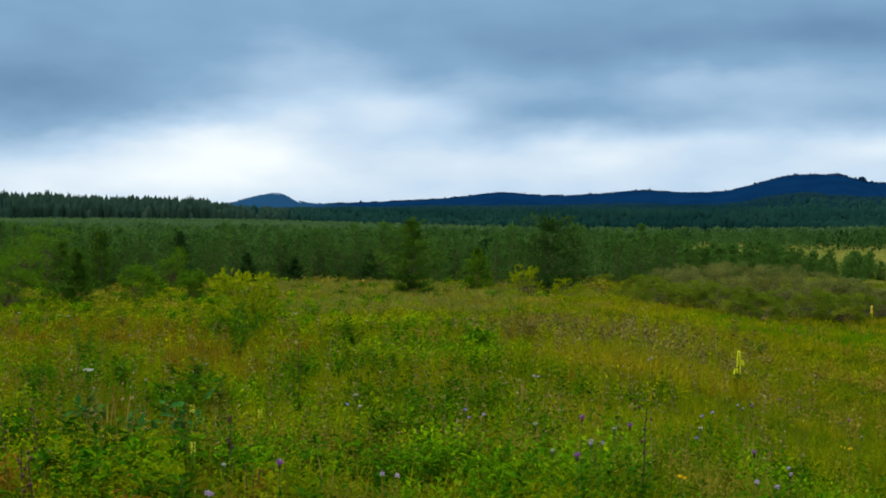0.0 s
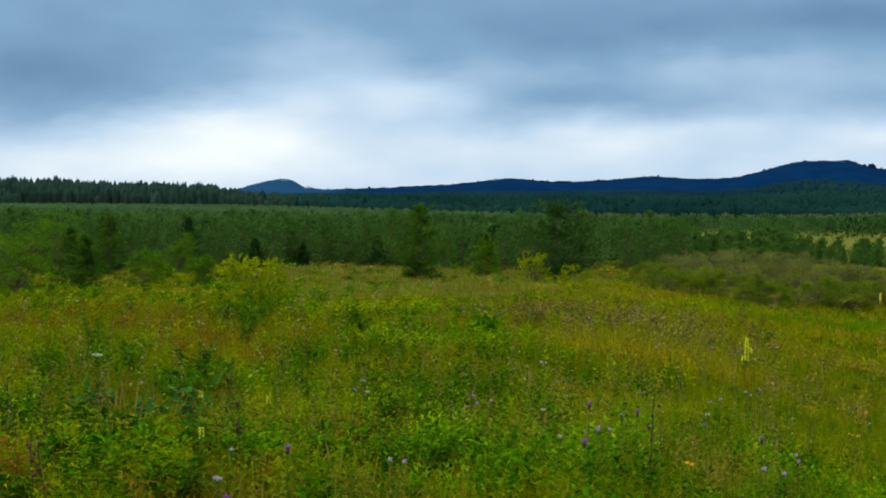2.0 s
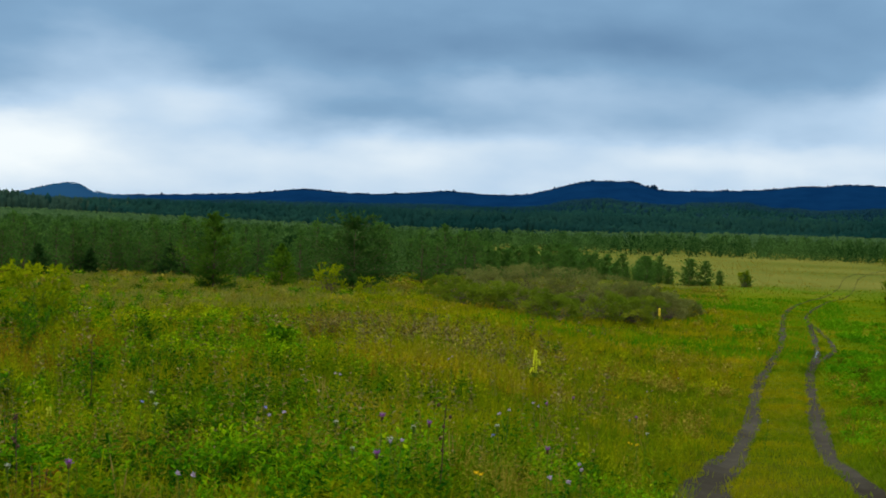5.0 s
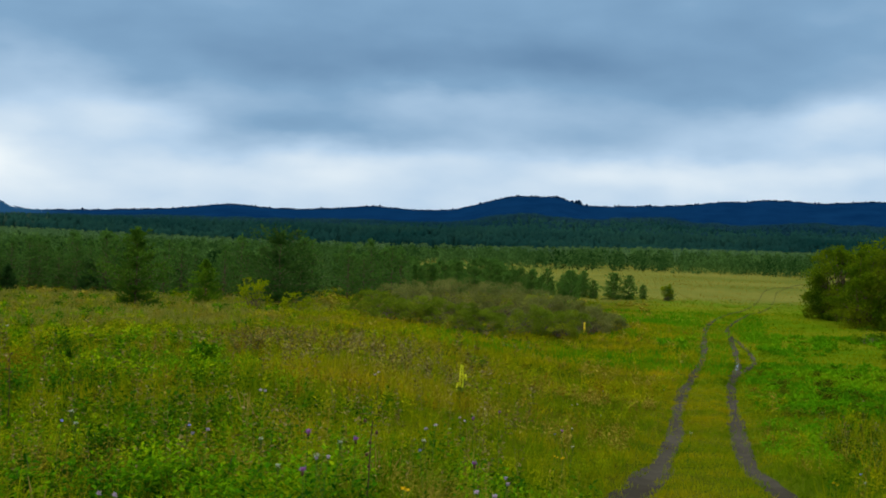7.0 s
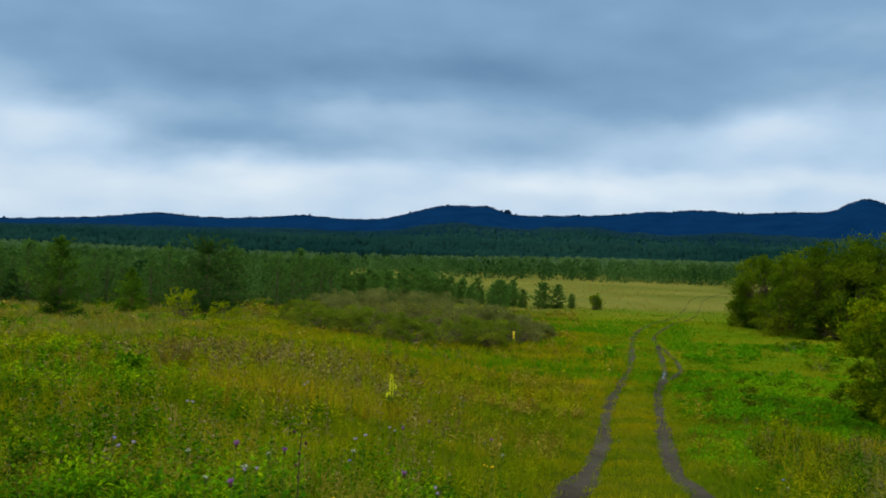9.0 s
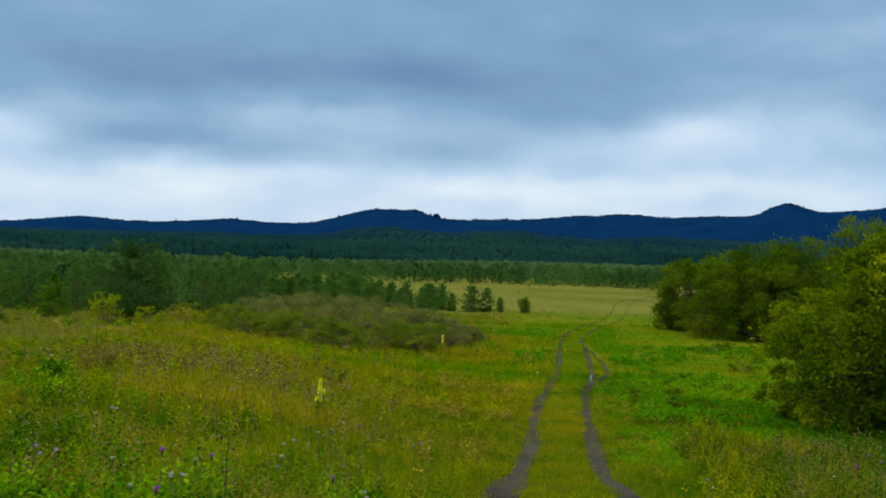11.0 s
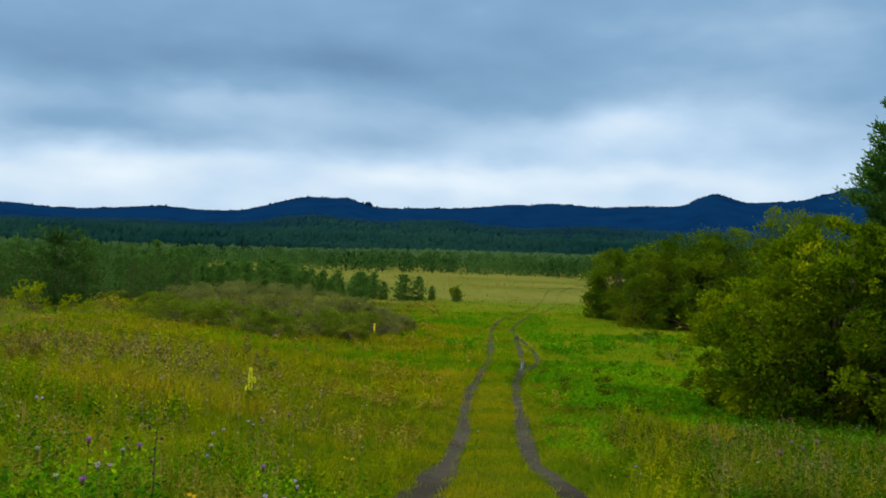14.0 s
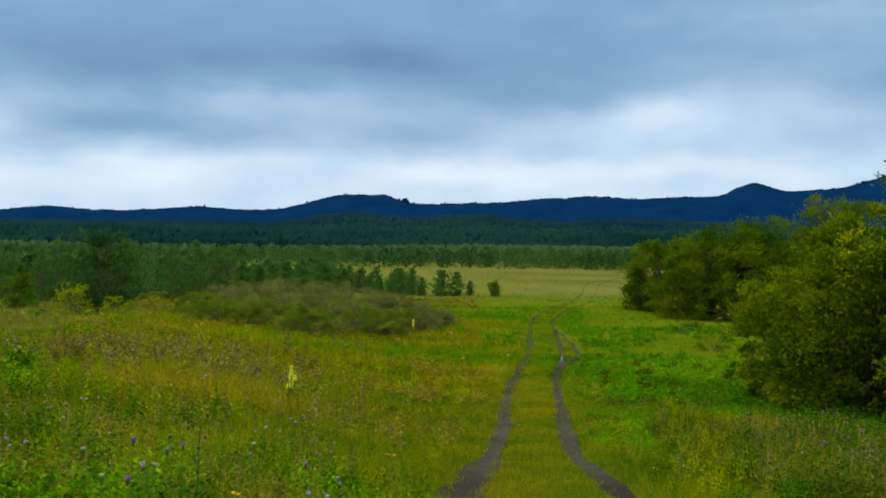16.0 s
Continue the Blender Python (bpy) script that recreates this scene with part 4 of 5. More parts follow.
def grow(x, y, d, per, tall, kind, leaf=(0.05, 0.02), spreading=0.12, finest=0.0006):
    """Plants of one kind at the places given. kind 'forb': leafy stems; 'grass': tufts of blades."""
    n = len(x)
    z = land(x, y)
    root = np.repeat(np.stack([x, y, z], -1), per, 0)
    H = np.repeat(tall, per)
    D = np.repeat(d, per)
    m = n * per
    if kind == "grass":
        root[:, :2] += rng.normal(0, spreading, (m, 2)) * (0.5 + D[:, None] * 0.02)
        w = np.concatenate([rng.normal(0, 0.28, (m, 2)), np.ones((m, 1))], -1)
        width, length = np.maximum(leaf[1], D * finest) * rng.uniform(0.7, 1.4, m), H * rng.uniform(0.5, 1.1, m)
        k = D < 11
        return np.concatenate([blades(root[k], w[k], length[k], width[k], rng.uniform(0.1, 0.9, k.sum())), leaves(root[~k], w[~k] + rng.normal(0, 0.15, (int((~k).sum()), 3)), length[~k], width[~k] * 1.2)])
    h = rng.uniform(0.15, 1.0, m) ** 0.8
    c = root + np.stack([rng.normal(0, spreading, m) * (0.4 + 0.6 * h), rng.normal(0, spreading, m) * (0.4 + 0.6 * h), H * h], -1)
    w = np.concatenate([rng.normal(0, 1.0, (m, 2)), rng.normal(0.35, 0.45, (m, 1))], -1)
    size = np.maximum(1.0, D * finest / 0.006)
    return leaves(c, w, leaf[0] * size * rng.uniform(0.6, 1.5, m), leaf[1] * size * rng.uniform(0.7, 1.4, m), 0.55)


def clear_of_track(x, y, margin=0.45):
    return to_rut(x, y) > margin


def off_track(x, y):
    """True outside the strip between the two ruts."""
    x, y = np.asarray(x, float), np.asarray(y, float)
    out = np.ones(x.shape, bool)
    near = np.nonzero(to_rut(x, y) < 2.2)[0]
    for s in range(0, len(near), 2000):
        k = near[s:s + 2000]
        both = sum(np.sqrt((x[k, None] - R[None, :, 0]) ** 2 + (y[k, None] - R[None, :, 1]) ** 2).min(1) for R in RUTS[:2])
        out[k] = both > 2.15
    return out


def patch(x, y, scale, seed):
    return fbm(x * scale, y * scale, seed)


def east_of(x, y):
    """0 on the meadow's shoulder, 1 in the greener hollow by the track."""
    return ease(0, 7, x - 0.40 * y + (patch(x, y, 0.12, 77) - 0.5) * 8)


def stuff(name, quads, material, label, category="grass"):
    tagged(new(name, sheet(name, quads, 4, material)), label, category, kind="stuff")


# short turf everywhere, tall grass on the shoulder
x, y, d = sample(21000, -16.0, -2.9, 1.0)
ok = clear_of_track(x, y, 0.32) & ((rng.uniform(size=len(x)) < 0.35 + 0.65 * ease(9, 16, d)) | (np.degrees(np.arctan2(x, y)) > 4))
x, y, d = x[ok], y[ok], d[ok]
short = ~off_track(x, y)
tall = np.where(short, rng.uniform(0.04, 0.11, len(x)), rng.uniform(0.12, 0.36, len(x)) * (1 - 0.4 * east_of(x, y)))
stuff("meadow_grass", grow(x, y, d, 6, tall, "grass", (0.3, 0.0065), 0.13, 0.0007), GRASS, "tangled green and yellowing meadow grass")
# leafy plants in patches: upright stems set with leaves, coarser near by, finer far off


def herbs(x, y, d, stems, per, tall, leaf, slim=0.36, lean=0.35):
    """Plants of several leaning stems, each set with leaves that shorten towards the tip."""
    n = len(x)
    root = np.stack([x, y, land(x, y)], -1)[:, None, None]
    a = rng.uniform(0, 6.283, (n, stems, 1))
    out = rng.uniform(0.05, lean, (n, stems, 1))
    H = tall[:, None, None] * rng.uniform(0.55, 1.1, (n, stems, 1))
    tip = np.stack([np.cos(a) * out * H, np.sin(a) * out * H, H], -1)
    h = (np.arange(per) + 0.5)[None, None] / per * 0.9 + 0.1 + rng.normal(0, 0.03, (n, stems, per))
    root = root + np.concatenate([rng.normal(0, 0.07, (n, stems, 1, 2)), np.zeros((n, stems, 1, 1))], -1)
    c = root + tip * h[..., None]
    b_ = np.arange(per)[None, None] * 2.4 + rng.uniform(0, 6.283, (n, stems, 1)) + rng.normal(0, 0.3, (n, stems, per))
    w = np.stack([np.cos(b_), np.sin(b_), 0.75 * h - 0.15 + rng.normal(0, 0.2, h.shape)], -1)
    size = np.maximum(1.0, d * 0.0005 / (leaf * 0.10))[:, None, None] * rng.uniform(0.8, 1.3, (n, 1, 1))
    L = (leaf * size * (1.35 - 0.8 * h) * rng.uniform(0.7, 1.2, h.shape)).ravel()
    blades_ = leaves(c.reshape(-1, 3), w.reshape(-1, 3), L, L * slim * rng.uniform(0.8, 1.2, L.shape), 0.75)
    s0 = np.broadcast_to(root, (n, stems, 1, 3)).reshape(-1, 3)
    up_ = tip.reshape(-1, 3)
    return np.concatenate([blades_, leaves(s0, up_, np.linalg.norm(up_, axis=1), np.maximum(0.004, np.repeat(d, stems) * 0.0004))])


def drift(x, y, d, biases, seed):
    """Which kind of plant grows at each place: kinds keep together in drifts, of half a metre near by to several metres far off."""
    fields = []
    for k, bias in enumerate(biases):
        f = 0.5 * fbm(x * 0.32, y * 0.32, seed + 7 * k, 3) + np.where(d < 17, 0.55, 0.25) * fbm(x * 1.5, y * 1.5, seed + 3 + 7 * k, 3)
        fields.append(f + bias + rng.normal(0, 0.02, len(x)))
    return np.argmax(np.stack(fields), 0)


# name, material, label, category, stems, leaves a stem, lowest, highest, leaf, slimness, lean
KINDS = [
    ("leafy_forbs", FORB, "bright green leafy meadow forbs", "wild plants", 6, 10, 0.25, 0.55, 0.070, 0.42, 0.55),
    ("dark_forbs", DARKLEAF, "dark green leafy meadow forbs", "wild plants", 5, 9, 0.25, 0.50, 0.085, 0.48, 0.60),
    ("yellowing_forbs", OLIVE, "yellow-green meadow forbs going over", "wild plants", 5, 11, 0.30, 0.58, 0.056, 0.36, 0.40),
    ("rusty_forbs", RUST, "withered rust-brown meadow plants", "wild plants", 4, 10, 0.28, 0.52, 0.034, 0.28, 0.30),
    ("meadow_herbs", HERB, "mixed olive-green herbs among the grass", "wild plants", 5, 10, 0.20, 0.48, 0.040, 0.26, 0.45),
    ("tawny_grass", DRY, "tawny seeding grass stalks", "dry grass", 5, 9, 0.35, 0.60, 0.024, 0.30, 0.22),
]


def meadow_kind(x, y, d, seed):
    az = np.degrees(np.arctan2(x, y))
    west, near = 1 - ease(-14, 2, az), 1 - ease(8, 20, d)
    rusty_belt = west * ease(8, 16, d) * (1 - ease(32, 52, d))
    slope, right = ease(2, 14, az) * ease(12, 26, d), ease(-2, 10, az)
    return drift(x, y, d, [
        0.015 + 0.04 * near - 0.05 * right - 0.09 * slope - 0.02 * rusty_belt,
        -0.055 + 0.07 * near * (1 - right) - 0.2 * slope,
        0.005 + 0.02 * west + 0.02 * slope - 0.10 * ease(40, 60, d),
        -0.035 + 0.12 * rusty_belt + 0.03 * west - 0.01 * near - 0.02 * slope + 0.02 * right - 0.2 * ease(38, 52, d),
        0.030 + 0.03 * right + 0.04 * slope,
        -0.045 + 0.07 * slope + 0.03 * right + 0.06 * ease(40, 60, d) - 0.03 * near,
    ], seed)


bits = {row[0]: [] for row in KINDS}
for n, e0, e1, fuller in ((3600, -17.6, -8.0, 1.0), (8200, -8.4, -3.3, 0.5)):
    x, y, d = sample(n, e0, e1, 1.0)
    ok = clear_of_track(x, y, 0.5) & off_track(x, y) & (east_of(x, y) < 0.7) & ((d < 46) | (np.degrees(np.arctan2(x, y)) < 10) | (rng.uniform(size=n) < 0.35)) & (patch(x, y, 0.8, 57) + 0.5 * (rng.uniform(size=n) - 0.5) > 0.40 * fuller)
    x, y, d = x[ok], y[ok], d[ok]
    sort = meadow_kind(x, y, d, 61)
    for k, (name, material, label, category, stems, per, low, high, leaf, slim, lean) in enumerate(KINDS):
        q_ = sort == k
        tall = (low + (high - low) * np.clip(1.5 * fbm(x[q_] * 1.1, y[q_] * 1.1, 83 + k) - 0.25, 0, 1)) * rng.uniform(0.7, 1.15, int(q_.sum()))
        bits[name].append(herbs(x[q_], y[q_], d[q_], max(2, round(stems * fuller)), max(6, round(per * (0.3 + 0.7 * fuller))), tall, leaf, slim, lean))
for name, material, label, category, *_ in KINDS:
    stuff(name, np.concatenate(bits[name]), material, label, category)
# lush low leaves in the hollow
x, y, d = sample(12000, -13.0, -3.0, 1.0, 10.0, 50.0)
ok = clear_of_track(x, y, 0.55) & off_track(x, y) & (d < 60 + 50 * patch(x, y, 0.08, 80)) & (east_of(x, y) > 0.45) & (patch(x, y, 0.13, 79) + 0.22 * (rng.uniform(size=len(x)) - 0.5) - 0.25 * (1 - ease(15, 22, d)) + 0.10 * ease(24, 27, np.degrees(np.arctan2(x, y))) * (1 - ease(34, 44, d)) > 0.48)
x, y, d = x[ok], y[ok], d[ok]
stuff("lush_leaves", grow(x, y, d, 24, rng.uniform(0.05, 0.16, len(x)) * (1 - 0.6 * ease(35, 80, d)), "forb", (0.055, 0.026), 0.14, 0.0004), LUSH, "lush low bright green leaves in the hollow", "wild plants")
# weeds between the track and the bushes
x, y, d = sample(4600, -13.5, -8.3, 1.0, 31.0, 49.0)
ok = (to_rut(x, y) > 1.6) & (patch(x, y, 0.3, 95) + 0.22 * (rng.uniform(size=len(x)) - 0.5) + 0.14 * ease(34, 42, np.degrees(np.arctan2(x, y))) - 0.12 * ease(14, 24, d) > 0.46)
x, y, d = x[ok], y[ok], d[ok]
sort = (fbm(x * 0.5, y * 0.5, 96, 3) * 13 + rng.normal(0, 0.25, len(x))).astype(int) % 4
sort[(sort == 2) & (np.degrees(np.arctan2(x, y)) > 36.5)] = 0
BANK = (("bank_forbs", DARKLEAF, "dark green leafy weeds on the bank by the bushes", 0.08, 0.40), ("bank_tall_forbs", WEED, "tall dark olive weeds on the bank by the bushes", 0.10, 0.30),
        ("bank_yellow_forbs", OLIVE, "yellowing weeds on the bank by the bushes", 0.06, 0.30), ("bank_withered_forbs", BROWN, "withered brown weeds on the bank by the bushes", 0.05, 0.26))
for k, (name, material, label, leaf, slim) in enumerate(BANK):
    s = sort == k
    stuff(name, herbs(x[s], y[s], d[s], 3, 8, rng.uniform(0.2, 0.55, int(s.sum())) * (1.3 if k == 1 else 1.0), leaf, slim), material, label, "wild plants")
# scattered weeds in the hollow
x, y, d = sample(650, -8.5, -3.5, 1.0, 18.0, 46.0)
ok = (d < 50) & clear_of_track(x, y, 0.9) & off_track(x, y) & (east_of(x, y) > 0.4) & (patch(x, y, 0.09, 92) + 0.2 * (rng.uniform(size=len(x)) - 0.5) > 0.5)
x, y, d = x[ok], y[ok], d[ok]
stuff("hollow_weeds", herbs(x, y, d, 4, 7, rng.uniform(0.12, 0.32, len(x)), 0.06, 0.3), WEED, "olive and brown weeds scattered in the hollow", "wild plants")
# close turf in the hollow
x, y, d = sample(12000, -8.5, -3.0, 0.9, 16.0, 50.0)
ok = clear_of_track(x, y, 0.5) & (east_of(x, y) > 0.3)
x, y, d = x[ok], y[ok], d[ok]
stuff("hollow_turf", grow(x, y, d, 6, rng.uniform(0.05, 0.16, len(x)), "grass", (0.2, 0.006), 0.2, 0.0006), HOLLOW_GRASS, "short green turf in the hollow")
# tall pale grass before the plantation
x, y, d = sample(6000, -5.0, -3.0, 0.8, -22.0, 8.0)
ok = (np.degrees(np.arctan2(x, y)) > -13 + 6 * patch(x, y, 0.08, 98)) & (patch(x, y, 0.10, 97) + 0.7 * (rng.uniform(size=len(x)) - 0.5) + 0.25 * ease(56, 74, d) - 0.35 * ease(3, 7, np.degrees(np.arctan2(x, y))) > 0.56)
x, y, d = x[ok], y[ok], d[ok]
stuff("pale_grass", grow(x, y, d, 8, rng.uniform(0.2, 0.48, len(x)), "grass", (0.4, 0.006), 0.2, 0.0007), STRAW_GRASS, "tall pale seeding grass before the plantation", "dry grass")
# golden grass on the slope towards the hollow
x, y, d = sample(8000, -8.6, -4.2, 0.9, 4.0, 27.0)
ok = clear_of_track(x, y, 0.35) & off_track(x, y) & (patch(x, y, 0.16, 99) + 0.3 * (rng.uniform(size=len(x)) - 0.5) + 0.08 * ease(6, 16, np.degrees(np.arctan2(x, y))) > 0.52) & (east_of(x, y) < 0.55)
x, y, d = x[ok], y[ok], d[ok]
stuff("golden_grass", grow(x, y, d, 8, rng.uniform(0.2, 0.42, len(x)), "grass", (0.3, 0.006), 0.16, 0.0006), GOLDEN, "golden yellow grass on the slope", "dry grass")
# short trodden turf along and between the ruts
k = rng.integers(0, len(RUT_POINTS), 26000)
P = RUT_POINTS[k] + rng.normal(0, 0.7, (26000, 2))
d = np.hypot(*P.T)
ok = (d > 8) & (d < 110) & clear_of_track(P[:, 0], P[:, 1], 0.19) & (rng.uniform(size=len(d)) < 25 / d)
x, y, d = P[ok, 0], P[ok, 1], d[ok]
stuff("track_turf", grow(x, y, d, 8, rng.uniform(0.04, 0.11, len(x)), "grass", (0.1, 0.005), 0.08, 0.0006), GRASS, "short trodden turf along the ruts")
# turf and low herbs close round the standpoint
d, a = 9.0 * np.sqrt(rng.uniform(0.004, 1, 3400)), rng.uniform(-np.pi, np.pi, 3400)
x, y = d * np.sin(a), d * np.cos(a)
ok = clear_of_track(x, y, 0.3) & ((d < 5.2) | (np.degrees(a) < -28) | (np.degrees(a) > 52))
x, y, d = x[ok], y[ok], d[ok]
stuff("near_turf", grow(x, y, d, 5, rng.uniform(0.08, 0.22, len(x)), "grass", (0.2, 0.007), 0.13, 0.0008), GRASS, "rough green meadow turf underfoot")
k = patch(x, y, 0.7, 45) > 0.56
stuff("near_forbs", herbs(x[k], y[k], d[k], 4, 7, rng.uniform(0.10, 0.28, int(k.sum())), 0.06, 0.42, 0.5), FORB, "low leafy green forbs underfoot", "wild plants")
# tufts that lean over the edges of the ruts
edge = np.concatenate([R[(np.hypot(R[:, 0], R[:, 1]) > 9) & (np.hypot(R[:, 0], R[:, 1]) < 62) & (R[:, 1] > 0)] for R in RUTS[:2]])
edge = np.repeat(edge, 6, 0)
a, off = rng.uniform(0, 6.283, len(edge)), rng.uniform(0.17, 0.34, len(edge))
x, y = edge[:, 0] + off * np.cos(a), edge[:, 1] + off * np.sin(a)
d = np.hypot(x, y)
ok = to_rut(x, y) + 0.10 * (patch(x, y, 1.3, 47) - 0.5) > np.interp(d, [8, 14, 24, 62], [0.23, 0.20, 0.18, 0.17])
x, y, d = x[ok], y[ok], d[ok]
stuff("rut_edge_tufts", grow(x, y, d, 5, rng.uniform(0.04, 0.10, len(x)), "grass", (0.1, 0.005), 0.06, 0.0006), GRASS, "short grass tufts fringing the bare ruts")
# grass round the standing place and behind it
a, d = rng.uniform(0, 6.283, 5000), 0.5 + 18 * rng.uniform(0, 1, 5000) ** 1.3
x, y = d * np.sin(a), d * np.cos(a)
ok = clear_of_track(x, y, 0.2) & ((d < 5.2) | (np.abs(np.degrees(a) - 192) < 138))
x, y, d = x[ok], y[ok], d[ok]
stuff("near_grass", grow(x, y, np.maximum(d, 8), 6, rng.uniform(0.08, 0.24, len(x)) * (0.45 + 0.55 * ease(1, 5, d)), "grass", (0.3, 0.009), 0.14, 0.0007), GRASS, "short green grass round the standing place")
# fresh grass at the foot of the willow thicket
x, y, d = sample(9000, -6.6, -3.6, 1.0, 11.5, 29.0)
ok = clear_of_track(x, y, 0.6) & (d > 44) & (d < 72 + 45 * ease(19, 22, np.degrees(np.arctan2(x, y)))) & (patch(x, y, 0.12, 103) + 0.35 * (rng.uniform(size=len(x)) - 0.5) > 0.50)
x, y, d = x[ok], y[ok], d[ok]
stuff("fresh_grass", grow(x, y, d, 6, rng.uniform(0.15, 0.32, len(x)), "grass", (0.2, 0.006), 0.2, 0.0008), LUSH, "fresh green grass at the foot of the thicket")
# a band of withered weeds across the slope
k = rng.uniform(0, 1, 150)
az, d = radians(1) * (3.0 + 10.5 * k + rng.normal(0, 1.2, 150)), 33 - 8.0 * k + rng.normal(0, 2.6, 150)
x, y = d * np.sin(az), d * np.cos(az)
stuff("withered_weeds", herbs(x, y, d, 3, 7, rng.uniform(0.25, 0.7, 150), 0.045, 0.30, 0.3), BROWN, "withered grey-brown weeds in a band across the slope", "wild plants")
# tufts on the dry field
az, d = np.radians(rng.uniform(9, 44, 6000)), np.sqrt(rng.uniform(112.0 ** 2, 290.0 ** 2, 6000))
x, y = d * np.sin(az), d * np.cos(az)
ok = clear_of_track(x, y, 0.8) & (patch(x, y, 0.05, 107) + 0.5 * (rng.uniform(size=len(x)) - 0.5) > 0.47)
x, y, d = x[ok], y[ok], d[ok]
stuff("field_grass", grow(x, y, d, 4, rng.uniform(0.10, 0.26, len(x)), "grass", (0.3, 0.008), 0.35, 0.0006), FIELD, "short pale tufts of grass on the dry field", "dry grass")
# dark dead stalks
x, y, d = sample(420, -14.0, -5.5, 0.9, -25.0, 18.0)
ok = clear_of_track(x, y, 0.6) & off_track(x, y)
x, y, d = x[ok], y[ok], d[ok]
stuff("dead_stalks", herbs(x, y, d, 1, 14, rng.uniform(0.4, 0.75, len(x)), 0.028, 0.5, 0.18), BROWN, "thin dark dead stalks with brown seed heads", "wild plants")
# yellowing grass on the bank
x, y, d = sample(900, -13.0, -8.6, 1.0, 31.0, 46.0)
ok = (to_rut(x, y) > 1.6) & (patch(x, y, 0.5, 141) > 0.5)
x, y, d = x[ok], y[ok], d[ok]
stuff("bank_grass", grow(x, y, d, 9, rng.uniform(0.35, 0.7, len(x)), "grass", (0.4, 0.005), 0.12, 0.0005), GOLDEN, "yellowing tall grass on the bank", "dry grass")
# leafy plants round and behind the standing place
a, d = rng.uniform(0, 6.283, 900), 1.2 + 14 * rng.uniform(0, 1, 900)
x, y = d * np.sin(a), d * np.cos(a)
ok = clear_of_track(x, y, 0.5) & off_track(x, y) & (patch(x, y, 0.5, 151) > 0.5) & ((d < 4.8) | (np.abs(np.degrees(a) - 192) < 138))
x, y, d = x[ok], y[ok], d[ok]
stuff("standing_place_forbs", herbs(x, y, d, 3, 8, rng.uniform(0.1, 0.4, len(x)) * (0.4 + 0.6 * ease(1, 5, d)), 0.06, 0.4, 0.6), FORB, "green leafy forbs round the standing place", "wild plants")

# ---- single flowers and plants that stand out ----


def head_petals(centre, n, length, width, flat=0.3, seed=0):
    """Petals round a flower head."""
    r = np.random.default_rng(seed)
    a = r.uniform(0, 6.283, n)
    w = np.stack([np.cos(a), np.sin(a), r.normal(flat, 0.35, n)], -1)
    return leaves(np.array(centre) + np.zeros((n, 3)), w, length * r.uniform(0.7, 1.2, n), width * r.uniform(0.8, 1.2, n), 0.3)


def globe(centre, radius, squash=1.0):
    bm = bmesh.new()
    bmesh.ops.create_icosphere(bm, subdivisions=2, radius=radius)
    for v in bm.verts:
        k = 1 + 0.12 * noise.noise(v.co * (3 / radius))
        v.co = Vector((v.co.x * k, v.co.y * k, v.co.z * k * squash)) + Vector(centre)
    return bm


def mesh_of(name, bm, material):
    me = bpy.data.meshes.new(name)
    bm.to_mesh(me)
    bm.free()
    me.materials.append(material)
    for p_ in me.polygons:
        p_.use_smooth = True
    return me


